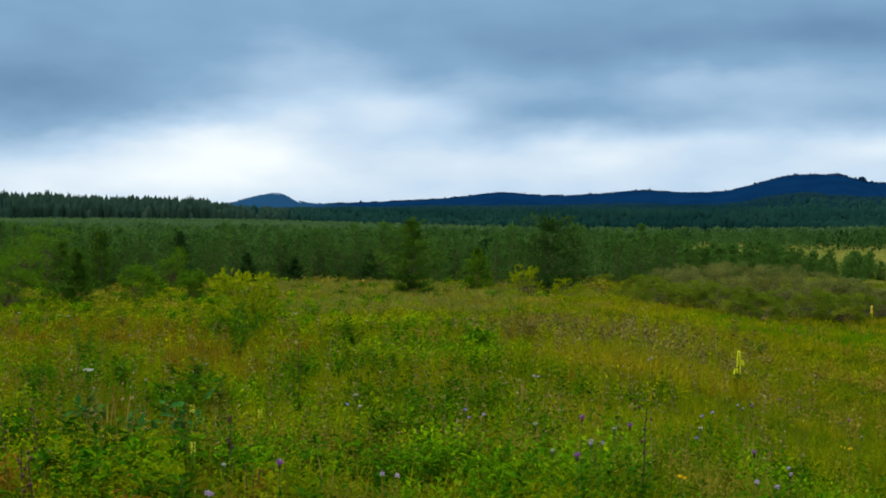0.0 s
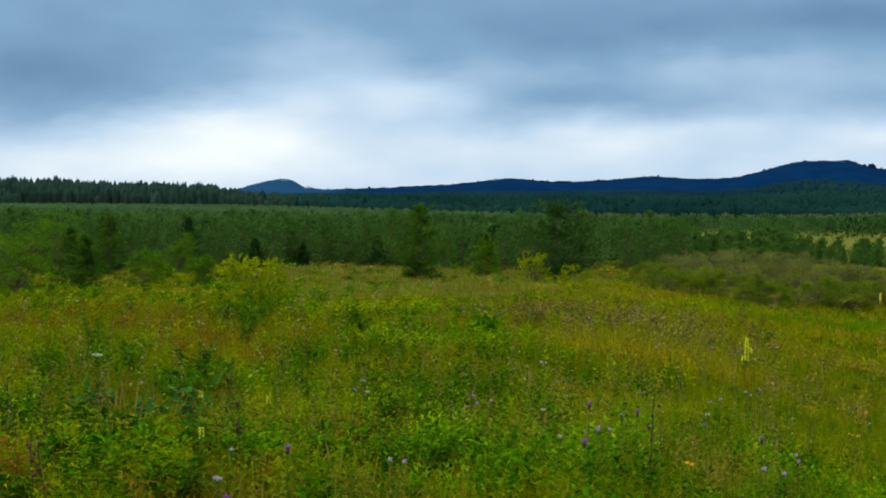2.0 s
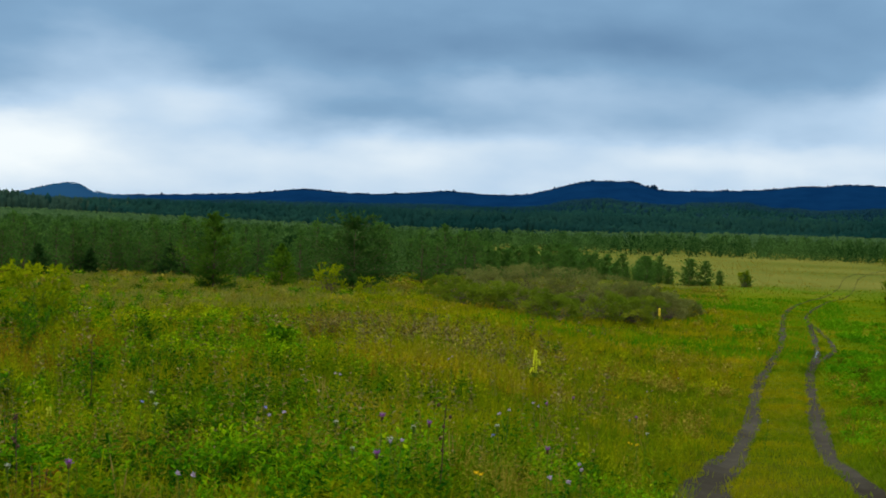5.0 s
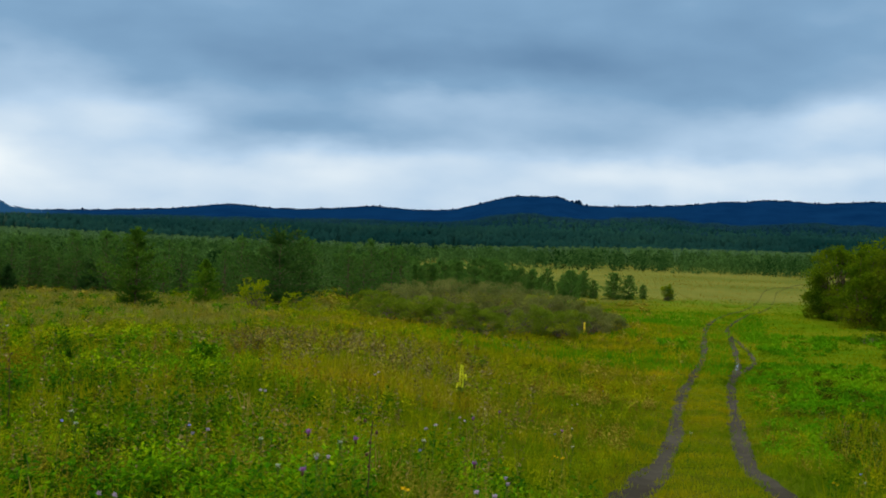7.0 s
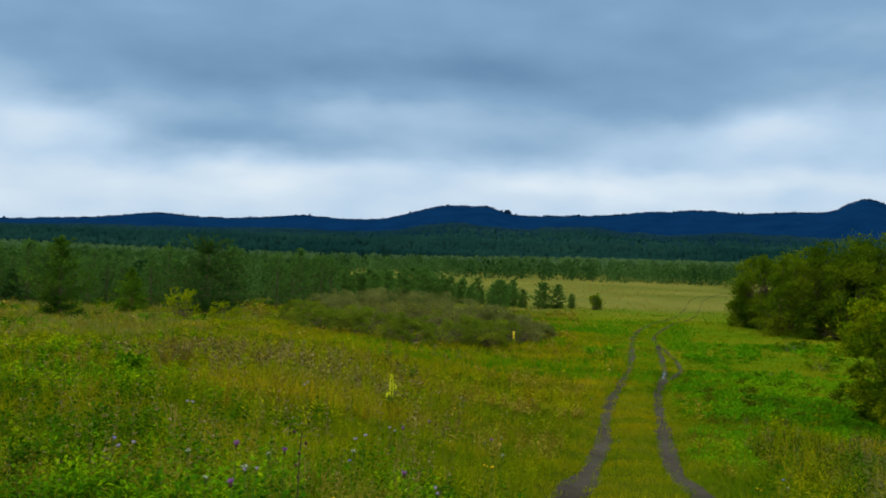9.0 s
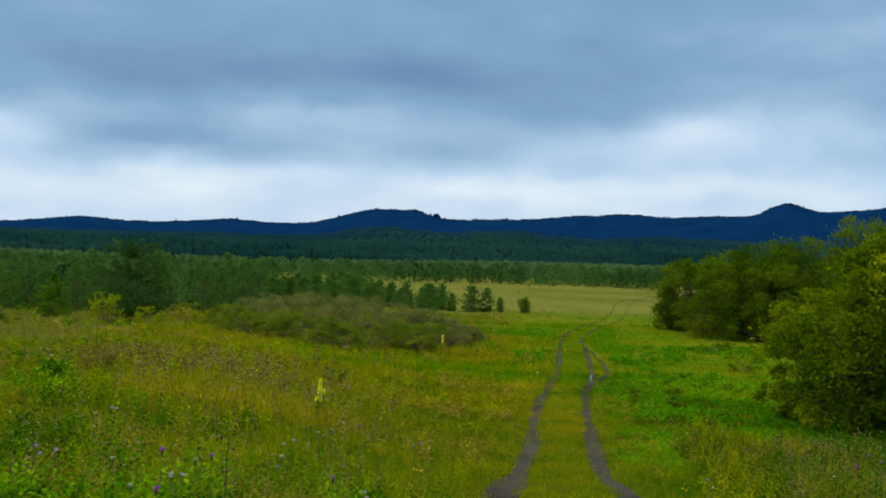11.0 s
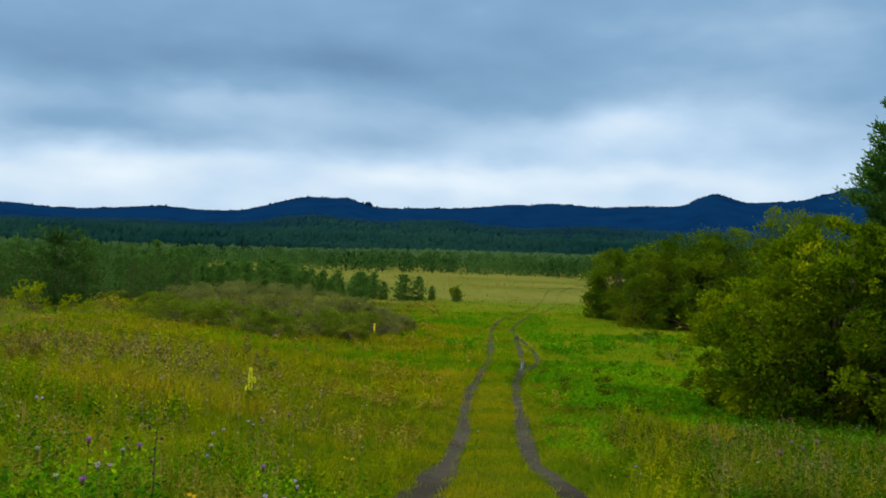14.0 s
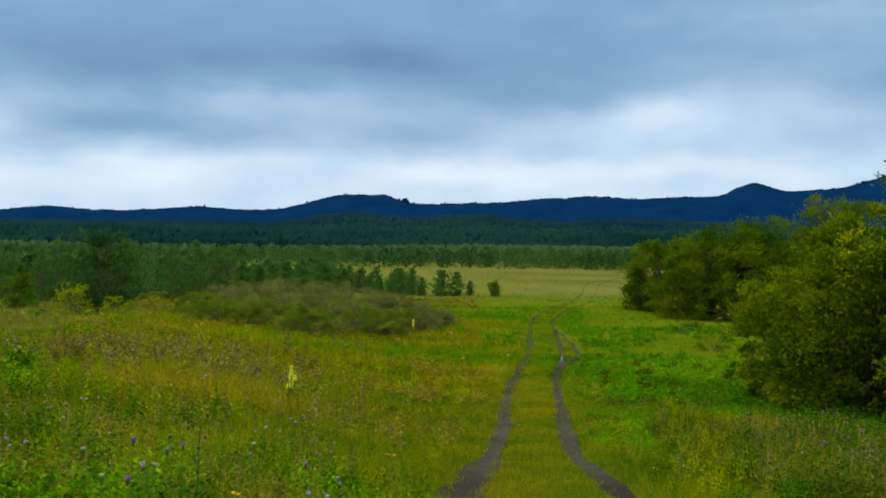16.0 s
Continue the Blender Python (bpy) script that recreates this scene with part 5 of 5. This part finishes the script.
def flower_model(name, category, label, petal, tall, size, style, seed):
    """One flowering plant: a stem with a few leaves and one or more heads, each petal ring and calyx a part of its own."""
    r = np.random.default_rng(seed)
    ob = thing(name, pose(0, 0, -50), label, category, category + " in the meadow")
    bend = r.normal(0, 0.05, 2)
    t = np.linspace(0, 1, 6)[:, None]
    tip = np.array([bend[0], bend[1], tall])
    main = t * tip + np.concatenate([np.sin(t * 3) * 0.012, np.cos(t * 2.6) * 0.01 - 0.01, 0 * t], -1)
    tip = main[-1]
    lines, radii = [main], [np.linspace(0.0045, 0.0025, 6)]
    heads = [tip]
    if style in ("pair", "daisy"):
        side = np.array([r.uniform(0.05, 0.09), r.normal(0, 0.03), tall * 0.97])
        root = main[3]
        lines.append(root + t * (side - root))
        radii.append(np.linspace(0.003, 0.002, 6))
        heads.append(side)
    V, F = tubes(lines, radii, 5)
    part("stem", sheet("stem", V, F, STEM, True), ob, "thin green stem")
    n = 14
    h = r.uniform(0.1, 0.8, n)
    base = np.stack([np.interp(h, t[:, 0], main[:, k]) for k in range(3)], -1)
    w = np.concatenate([r.normal(0, 1, (n, 2)), r.normal(0.4, 0.2, (n, 1))], -1)
    part("foliage", sheet("foliage", leaves(base, w, 0.11 * (1.1 - h), 0.022 * np.ones(n), 0.4), 4, FORB), ob, "narrow green leaves")
    for c in heads:
        if style == "umbel":
            k = 22
            a, q_ = r.uniform(0, 6.283, k), np.sqrt(r.uniform(0, 1, k)) * size
            P = np.stack([c[0] + q_ * np.cos(a), c[1] + q_ * np.sin(a), c[2] + 0.03 - q_ * 0.25 + r.normal(0, 0.004, k)], -1)
            for p_ in P:
                V, F = tubes([np.array([c - np.array([0, 0, 0.03]), p_])], [np.array([0.0016, 0.001])], 3)
                part("umbel_ray", sheet("umbel_ray", V, F, STEM, True), ob)
            dots = np.concatenate([head_petals(p_, 7, size * 0.24, size * 0.2, 0.15, seed + j) for j, p_ in enumerate(P)])
            part("flower_head", sheet("flower_head", dots, 4, petal), ob, "flat white umbel")
        elif style == "chicory":
            part("flower_head", sheet("flower_head", head_petals(c, 16, size, size * 0.4, 0.25, seed), 4, petal), ob)
        elif style == "daisy":
            bloom = part("flower_head", sheet("flower_head", head_petals(c, 18, size, size * 0.38, 0.2, seed), 4, petal), ob)
            part("disc", mesh_of("disc", globe(c, size * 0.34, 0.5), GOLD), bloom, "yellow disc")
        elif style == "thistle":
            bloom = part("flower_head", sheet("flower_head", head_petals(c, 60, size * 1.05, size * 0.17, 0.9, seed), 4, petal), ob)
            part("calyx", mesh_of("calyx", globe(c - np.array([0, 0, size * 0.35]), size * 0.42, 1.2), DARKHEAD), bloom, "brown scaly calyx")
        else:
            bloom = part("flower_head", sheet("flower_head", np.concatenate([head_petals(c, 46, size, size * 0.3, 0.5, seed), head_petals(c, 20, size * 0.7, size * 0.3, 1.4, seed + 1)]), 4, petal), ob)
            part("calyx", mesh_of("calyx", globe(c - np.array([0, 0, size * 0.3]), size * 0.3, 0.7), STEM), bloom, "green calyx")
    return ob


def plant_flowers(model, places):
    """Set the flower at the first place and copies of it at the others."""
    for n, (x, y) in enumerate(places):
        m = stand(x, y, n * 77.0)
        o = copy_thing(model, m) if n else model
        o.matrix_world = m
        k = 0.62 + 0.25 * ((n * 37) % 10) / 10
        o.scale = (k, k, 1.0)


plant_flowers(flower_model("knapweed", "knapweed", "purple knapweed on a thin stem in the grass", PURPLE, 0.60, 0.029, "thistle", 700),
              [(-0.85, 4.4), (-0.78, 5.45), (3.83, 12.95), (2.98, 10.94), (4.72, 13.23), (1.88, 6.91), (1.09, 6.68), (0.87, 7.03), (0.7, 5.72), (18.68, 19.36)])
plant_flowers(flower_model("thistle", "thistle", "pinkish-purple thistle heads on the bank by the bushes", PURPLE, 0.80, 0.034, "thistle", 710),
              [(9.52, 11.0), (9.9, 11.06), (8.99, 10.19), (7.98, 9.3), (15.62, 16.23)])
plant_flowers(flower_model("scabious", "scabious", "pale lilac scabious with rounded flower heads", LILAC, 0.58, 0.022, "pair", 720),
              [(-0.24, 5.31), (-1.04, 4.93), (0.22, 7.26), (2.12, 6.83), (1.76, 6.1), (0.84, 10.46), (0.82, 6.26), (2.09, 8.9), (2.9, 10.93), (7.31, 24.18), (10.5, 26.67), (8.33, 22.71), (2.47, 13.39)])
plant_flowers(flower_model("chicory", "chicory", "blue chicory flower on a wiry stem", BLUE, 0.55, 0.022, "chicory", 730),
              [(-5.16, 18.93), (-0.73, 8.14), (1.7, 7.28), (4.77, 13.48), (6.7, 10.2), (0.08, 7.9)])
plant_flowers(flower_model("yarrow", "yarrow", "flat white yarrow umbel above the grass", WHITE, 0.52, 0.022, "umbel", 740),
              [(-2.84, 13.29), (-2.59, 12.36), (-2.76, 10.67), (-1.03, 5.72), (-0.61, 8.94), (-0.62, 8.24), (1.0, 6.95), (0.87, 6.41), (1.94, 8.24), (0.62, 7.4), (0.55, 6.19), (4.0, 10.97), (5.56, 15.03), (8.33, 21.07), (7.27, 15.13), (12.9, 28.51), (6.32, 9.37), (9.1, 10.94)])
plant_flowers(flower_model("hogweed", "hogweed", "tall hogweed with broad white umbels in the meadow", WHITE, 0.62, 0.06, "umbel", 750),
              [(-10.7, 29.37), (-9.31, 28.19), (-9.01, 27.73), (-3.4, 26.87), (-3.3, 10.9), (26.29, 40.59)])
plant_flowers(flower_model("hawkweed", "hawkweed", "golden yellow daisy-like hawkweed flowers", GOLD, 0.47, 0.022, "daisy", 760),
              [(3.75, 10.76), (3.77, 10.58), (6.91, 20.42), (7.23, 22.53), (6.66, 10.47), (1.26, 6.12), (-2.58, 28.64), (-2.3, 28.7), (-2.1, 28.91)])


def toadflax(x, y, seed):
    """A small stem with narrow leaves and a short spike of pale yellow flowers."""
    r = np.random.default_rng(seed)
    ob = thing("toadflax", stand(x, y, seed * 50), "toadflax with a short pale yellow flower spike", "toadflax", "toadflax in the meadow")
    V, F = tubes([np.array([[0, 0, 0], [0.01, 0, 0.25], [0.0, 0.01, 0.5]])], [np.array([0.004, 0.003, 0.002])], 5)
    part("stem", sheet("stem", V, F, STEM, True), ob)
    z = r.uniform(0.05, 0.42, 30)
    w = np.concatenate([r.normal(0, 1, (30, 2)), r.normal(0.6, 0.2, (30, 1))], -1)
    part("foliage", sheet("foliage", leaves(np.stack([z * 0.02, z * 0, z], -1), w, np.full(30, 0.06), np.full(30, 0.010), 0.4), 4, FORB), ob, "narrow green leaves")
    z, a = r.uniform(0, 1, 46), r.uniform(0, 6.283, 46)
    c = np.stack([0.007 * np.cos(a), 0.007 * np.sin(a), 0.44 + 0.06 * z], -1)
    part("flower_spike", sheet("flower_spike", leaves(c, np.stack([np.cos(a), np.sin(a), r.normal(0.4, 0.4, 46)], -1), np.full(46, 0.014), np.full(46, 0.010), 0.1), 4, PALE_YELLOW), ob, "pale yellow flower spike")


for n, (x, y) in enumerate([(-1.85, 8.57), (-1.42, 6.59), (-1.3, 8.28)]):
    toadflax(x, y, 860 + n)


def mullein(x, y, tall, spikes, seed, label):
    """A mullein: a rosette, a stem and dense spikes of small yellow flowers."""
    r = np.random.default_rng(seed)
    ob = thing("mullein", stand(x, y), label, "mullein")
    n = 26
    w = np.concatenate([r.normal(0, 1, (n, 2)), r.uniform(0.2, 0.9, (n, 1))], -1)
    base = np.stack([r.normal(0, 0.01, n), r.normal(0, 0.01, n), r.uniform(0.02, tall * 0.5, n)], -1)
    part("foliage", sheet("foliage", leaves(base, w, np.full(n, 0.24) * (1.15 - base[:, 2] / tall), np.full(n, 0.06), 0.5), 4, HERB), ob, "broad downy green leaves")
    for dx, dy, z0, z1 in spikes:
        P = np.array([[0, 0, 0], [dx * 0.4, dy * 0.4, z0 * 0.5], [dx, dy, z0], [dx, dy, z1]])
        V, F = tubes([P], [np.array([0.012, 0.011, 0.009, 0.004])], 6)
        shaft = part("stem", sheet("stem", V, F, STEM, True), ob)
        k = int((z1 - z0) * 900)
        a, z = r.uniform(0, 6.283, k), r.uniform(0, 1, k)
        rad = 0.024 * (1.05 - z) ** 0.45
        c = np.stack([dx + rad * np.cos(a), dy + rad * np.sin(a), z0 + z * (z1 - z0)], -1)
        w = np.stack([np.cos(a), np.sin(a), r.normal(0.35, 0.4, k)], -1)
        part("flower_spike", sheet("flower_spike", leaves(c, w, np.full(k, 0.026), np.full(k, 0.026), 0.1), 4, YELLOW), shaft, "dense lemon-yellow flower spike")
    return ob


mullein(20.0 * math.sin(radians(14.54)), 20.0 * math.cos(radians(14.54)), 0.8, [(0.0, 0.0, 0.44, 0.83), (0.055, 0.0, 0.57, 0.67), (-0.045, 0.0, 0.45, 0.53)], 801, "mullein with lemon-yellow flower spikes in the grass")

# a short yellow stake at the edge of the thicket
stake = thing("marker_stake", stand(24.0, 64.1), "short yellow wooden stake standing in green grass", "stake")
bm = bmesh.new()
bmesh.ops.create_cube(bm, size=1.0)
for v in bm.verts:
    v.co = Vector((v.co.x * 0.11, v.co.y * 0.09, (v.co.z + 0.5) * 0.85))
    if v.co.z > 0.5:
        v.co.x *= 0.8
bmesh.ops.bevel(bm, geom=bm.edges[:], offset=0.012, segments=2, affect="EDGES")
part("post", mesh_of("post", bm, plain("weathered_yellow", (0.70, 0.50, 0.03), 0.7)), stake)

# standing puddle in the eastern rut
puddle = tagged(new("puddle"), "small muddy puddle lying in a wheel rut", "puddle")
line = spline(RUT_EAST, 0.2)
seg = line[(line[:, 1] > 45.4) & (line[:, 1] < 50.6)]
T = unit(np.gradient(seg, axis=0))
N = np.stack([T[:, 1], -T[:, 0]], -1)
w = 0.085 * np.sin(np.linspace(0.08, 3.06, len(seg))) ** 0.6 * (0.8 + 0.4 * fbm(np.arange(len(seg)) * 0.4, np.zeros(len(seg)), 4))
z = land(seg[:, 0], seg[:, 1]) + 0.078
rim = np.concatenate([np.concatenate([seg - N * w[:, None], z[:, None]], -1), np.concatenate([seg + N * w[:, None], z[:, None]], -1)])
n = len(seg)
i = np.arange(n - 1)
part("water", sheet("water", rim, [np.stack([i, i + n, i + n + 1, i + 1], -1)], WATER, True), puddle)

# clumps that stand out in the meadow
def clump(name, x, y, tall, wide, count, leaf, material, seed, label, category="wild plant"):
    r = np.random.default_rng(seed)
    ob = thing(name, stand(x, y), label, category)
    n = max(6, count // 25)
    a = r.uniform(0, 6.283, n)
    tips = np.stack([np.cos(a) * wide * 0.5 * r.uniform(0.2, 1, n), np.sin(a) * wide * 0.5 * r.uniform(0.2, 1, n), tall * r.uniform(0.55, 1.0, n)], -1)
    for t_ in tips:
        V, F = tubes([np.array([t_ * [0.3, 0.3, 0], t_ * [0.7, 0.7, 0.6], t_])], [np.array([0.006, 0.005, 0.003])], 4)
        part("stem", sheet("stem", V, F, DARKHEAD if material in (DRY, RUST) else STEM, True), ob)
    k = r.integers(0, n, count)
    h = r.uniform(0.25, 1.0, count)
    c = tips[k] * h[:, None] + r.normal(0, 0.03, (count, 3))
    c[:, 2] = np.maximum(c[:, 2], 0.03)
    w = np.concatenate([r.normal(0, 1, (count, 2)), r.normal(0.2, 0.4, (count, 1))], -1)
    part("foliage", sheet("foliage", leaves(c, w, leaf * r.uniform(0.7, 1.4, count), leaf * 0.42 * r.uniform(0.8, 1.2, count), 0.6), 4, material), ob)


clump("leafy_clump", 0.8, 23.2, 0.45, 1.3, 420, 0.13, FORB, 820, "low clump of dark green leaves in the meadow")
clump("leafy_clump", 21.7, 34.2, 0.35, 1.2, 300, 0.13, FORB, 821, "dark green leafy clump on lush grass")
clump("leafy_clump", -1.25, 7.3, 0.42, 0.9, 420, 0.09, FORB, 822, "spreading clump of toothed green leaves")
clump("leafy_clump", 0.35, 7.6, 0.40, 0.8, 380, 0.085, FORB, 823, "clump of fresh green leaves among grass")
clump("leafy_clump", -2.1, 7.4, 0.5, 1.0, 480, 0.10, FORB, 824, "tall clump of green leaves among grass")
clump("leafy_clump", -2.6, 11.6, 0.5, 0.9, 360, 0.09, FORB, 825, "bushy green plant standing over the grass")
clump("withered_clump", 2.0, 26.6, 0.75, 1.6, 420, 0.07, DRY, 830, "withered brown weeds standing in the meadow")
clump("withered_clump", 3.6, 28.0, 0.8, 2.0, 420, 0.07, DRY, 831, "dry tan weeds with withered leaves")
clump("withered_clump", 1.7, 25.4, 0.6, 1.0, 260, 0.07, BROWN, 832, "withered brown weeds standing in the meadow")
clump("leafy_clump", -4.6, 26.6, 0.8, 1.2, 420, 0.10, FORB, 826, "tall green leafy plants before a sapling")
clump("leafy_clump", -5.2, 26.9, 0.6, 1.0, 300, 0.10, FORB, 827, "green leafy plants before a sapling")
clump("withered_clump", -1.05, 6.4, 0.42, 0.25, 120, 0.05, RUST, 833, "withered orange-brown leaves on a dying plant")


# x, y, height and width of single plants
FORB_CLUMPS = [(-5.5, 17.7, 0.8, 0.8), (-3.6, 20.0, 0.8, 0.9), (-1.6, 7.45, 0.45, 0.6), (-2.15, 6.66, 0.45, 0.6), (-4.08, 24.4, 0.9, 1.0), (-0.75, 7.55, 0.4, 0.5), (-3.47, 9.04, 0.5, 0.6), (-4.09, 14.7, 0.6, 0.7), (-1.77, 14.6, 0.5, 0.7), (-0.37, 16.5, 0.5, 0.8), (-4.85, 13.7, 0.6, 0.7)]
DARK_CLUMPS = [(-2.77, 12.9, 0.6, 0.9), (-2.55, 8.6, 0.45, 0.7), (-1.5, 6.33, 0.4, 0.5), (-1.77, 22.4, 0.7, 0.8), (-0.43, 9.03, 0.4, 0.5), (-2.49, 7.32, 0.45, 0.5), (-2.45, 6.3, 0.4, 0.5)]
BROAD_CLUMPS = [(-2.21, 9.9, 0.4, 0.5), (-3.36, 10.7, 0.4, 0.5), (-2.62, 9.9, 0.35, 0.4)]
OLIVE_CLUMPS = [(-2.54, 16.7, 0.6, 0.8), (-1.36, 18.6, 0.5, 0.7), (-4.07, 11.0, 0.5, 0.6), (-2.22, 11.7, 0.5, 0.5), (-1.99, 7.96, 0.4, 0.4)]
RUST_CLUMPS = [(-2.71, 7.06, 0.4, 0.25), (-1.1, 6.86, 0.35, 0.3), (-1.67, 6.08, 0.35, 0.3), (-3.99, 17.0, 0.6, 0.5)]
for seed, (x, y, tall, wide) in enumerate(FORB_CLUMPS):
    clump("leafy_clump", x, y, tall, wide, 260, 0.075, FORB, 870 + seed, "bright green leafy plant standing over the meadow")
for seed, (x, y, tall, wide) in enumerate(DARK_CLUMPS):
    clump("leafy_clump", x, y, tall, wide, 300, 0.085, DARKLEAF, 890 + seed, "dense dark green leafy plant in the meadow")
for seed, (x, y, tall, wide) in enumerate(BROAD_CLUMPS):
    clump("broad_leaved_clump", x, y, tall, wide, 70, 0.125, BLUEGREEN, 905 + seed, "broad blue-green leaves of a meadow plant")
for seed, (x, y, tall, wide) in enumerate(OLIVE_CLUMPS):
    clump("yellowing_clump", x, y, tall, wide, 260, 0.070, SAPLING, 915 + seed, "yellow-green leafy plant going over")
for seed, (x, y, tall, wide) in enumerate(RUST_CLUMPS):
    clump("withered_clump", x, y, tall, wide, 150, 0.05, ORANGE, 925 + seed, "withered orange-brown leaves on a dying plant")


def stalk(x, y, tall, seed, label):
    """A tall dead stalk with dark seed heads."""
    r = np.random.default_rng(seed)
    ob = thing("dead_stalk", stand(x, y), label, "dead stalk")
    t = np.linspace(0, 1, 7)[:, None]
    P = t * np.array([r.normal(0, 0.05), r.normal(0, 0.05), tall]) + np.concatenate([np.sin(t * 5) * 0.012, np.cos(t * 4) * 0.012, 0 * t], -1)
    V, F = tubes([P], [np.linspace(0.005, 0.003, 7)], 5)
    shaft = part("stem", sheet("stem", V, F, DARKHEAD, True), ob)
    for k in range(5):
        h = 1 - 0.09 * k
        c = np.array([np.interp(h, t[:, 0], P[:, j]) for j in range(3)]) + r.normal(0, 0.018, 3)
        part("seed_head", mesh_of("seed_head", globe(c, 0.010, 1.2), DARKHEAD), shaft, "dark dry seed head")


for n, (x, y, tall) in enumerate([(1.15, 6.7, 0.72), (-1.95, 5.6, 0.62), (-2.6, 7.5, 0.62), (-3.25, 8.6, 0.6), (-1.3, 7.0, 0.6), (6.4, 27.0, 1.15), (5.2, 27.5, 1.0), (-1.5, 12.0, 0.8), (2.6, 24.0, 0.8), (7.9, 29.0, 0.9), (-2.35, 6.4, 0.55)]):
    stalk(x, y, tall, 840 + n, "tall dark dead stalk with dry seed heads")


def straw_tuft(x, y, tall, count, seed):
    """A tuft of dry straw-coloured grass, each stalk a part of its own."""
    r = np.random.default_rng(seed)
    ob = thing("straw_grass_tuft", stand(x, y, seed * 40), "upright tuft of dry straw-coloured grass stalks", "grass tuft", "straw tufts in the meadow")
    for k in range(count):
        t = np.linspace(0, 1, 6)[:, None]
        lean = r.normal(0, 0.10, 2)
        P = np.array([r.normal(0, 0.05), r.normal(0, 0.05), 0]) + t * np.array([lean[0] * tall, lean[1] * tall, tall * r.uniform(0.65, 1.05)]) + t ** 3 * np.array([lean[0], lean[1], -0.05]) * tall * 0.8
        V, F = tubes([P], [np.array([0.0028, 0.0025, 0.0022, 0.0025, 0.006, 0.0015])], 4)
        part("stalk", sheet("stalk", V, F, STRAW, True), ob)


STRAW = plain("dry_straw", (0.27, 0.20, 0.035))
for n, (x, y, tall, count) in enumerate([(0.70, 10.8, 0.55, 9), (0.95, 10.6, 0.5, 7), (1.55, 8.3, 0.45, 7), (-2.4, 8.6, 0.6, 8), (2.6, 9.4, 0.5, 8), (-0.6, 6.6, 0.45, 6), (3.3, 12.2, 0.5, 8), (1.9, 6.4, 0.42, 6), (-4.2, 13.0, 0.6, 9), (5.0, 13.8, 0.5, 7)]):
    straw_tuft(x, y, tall, count - 3, 900 + n)
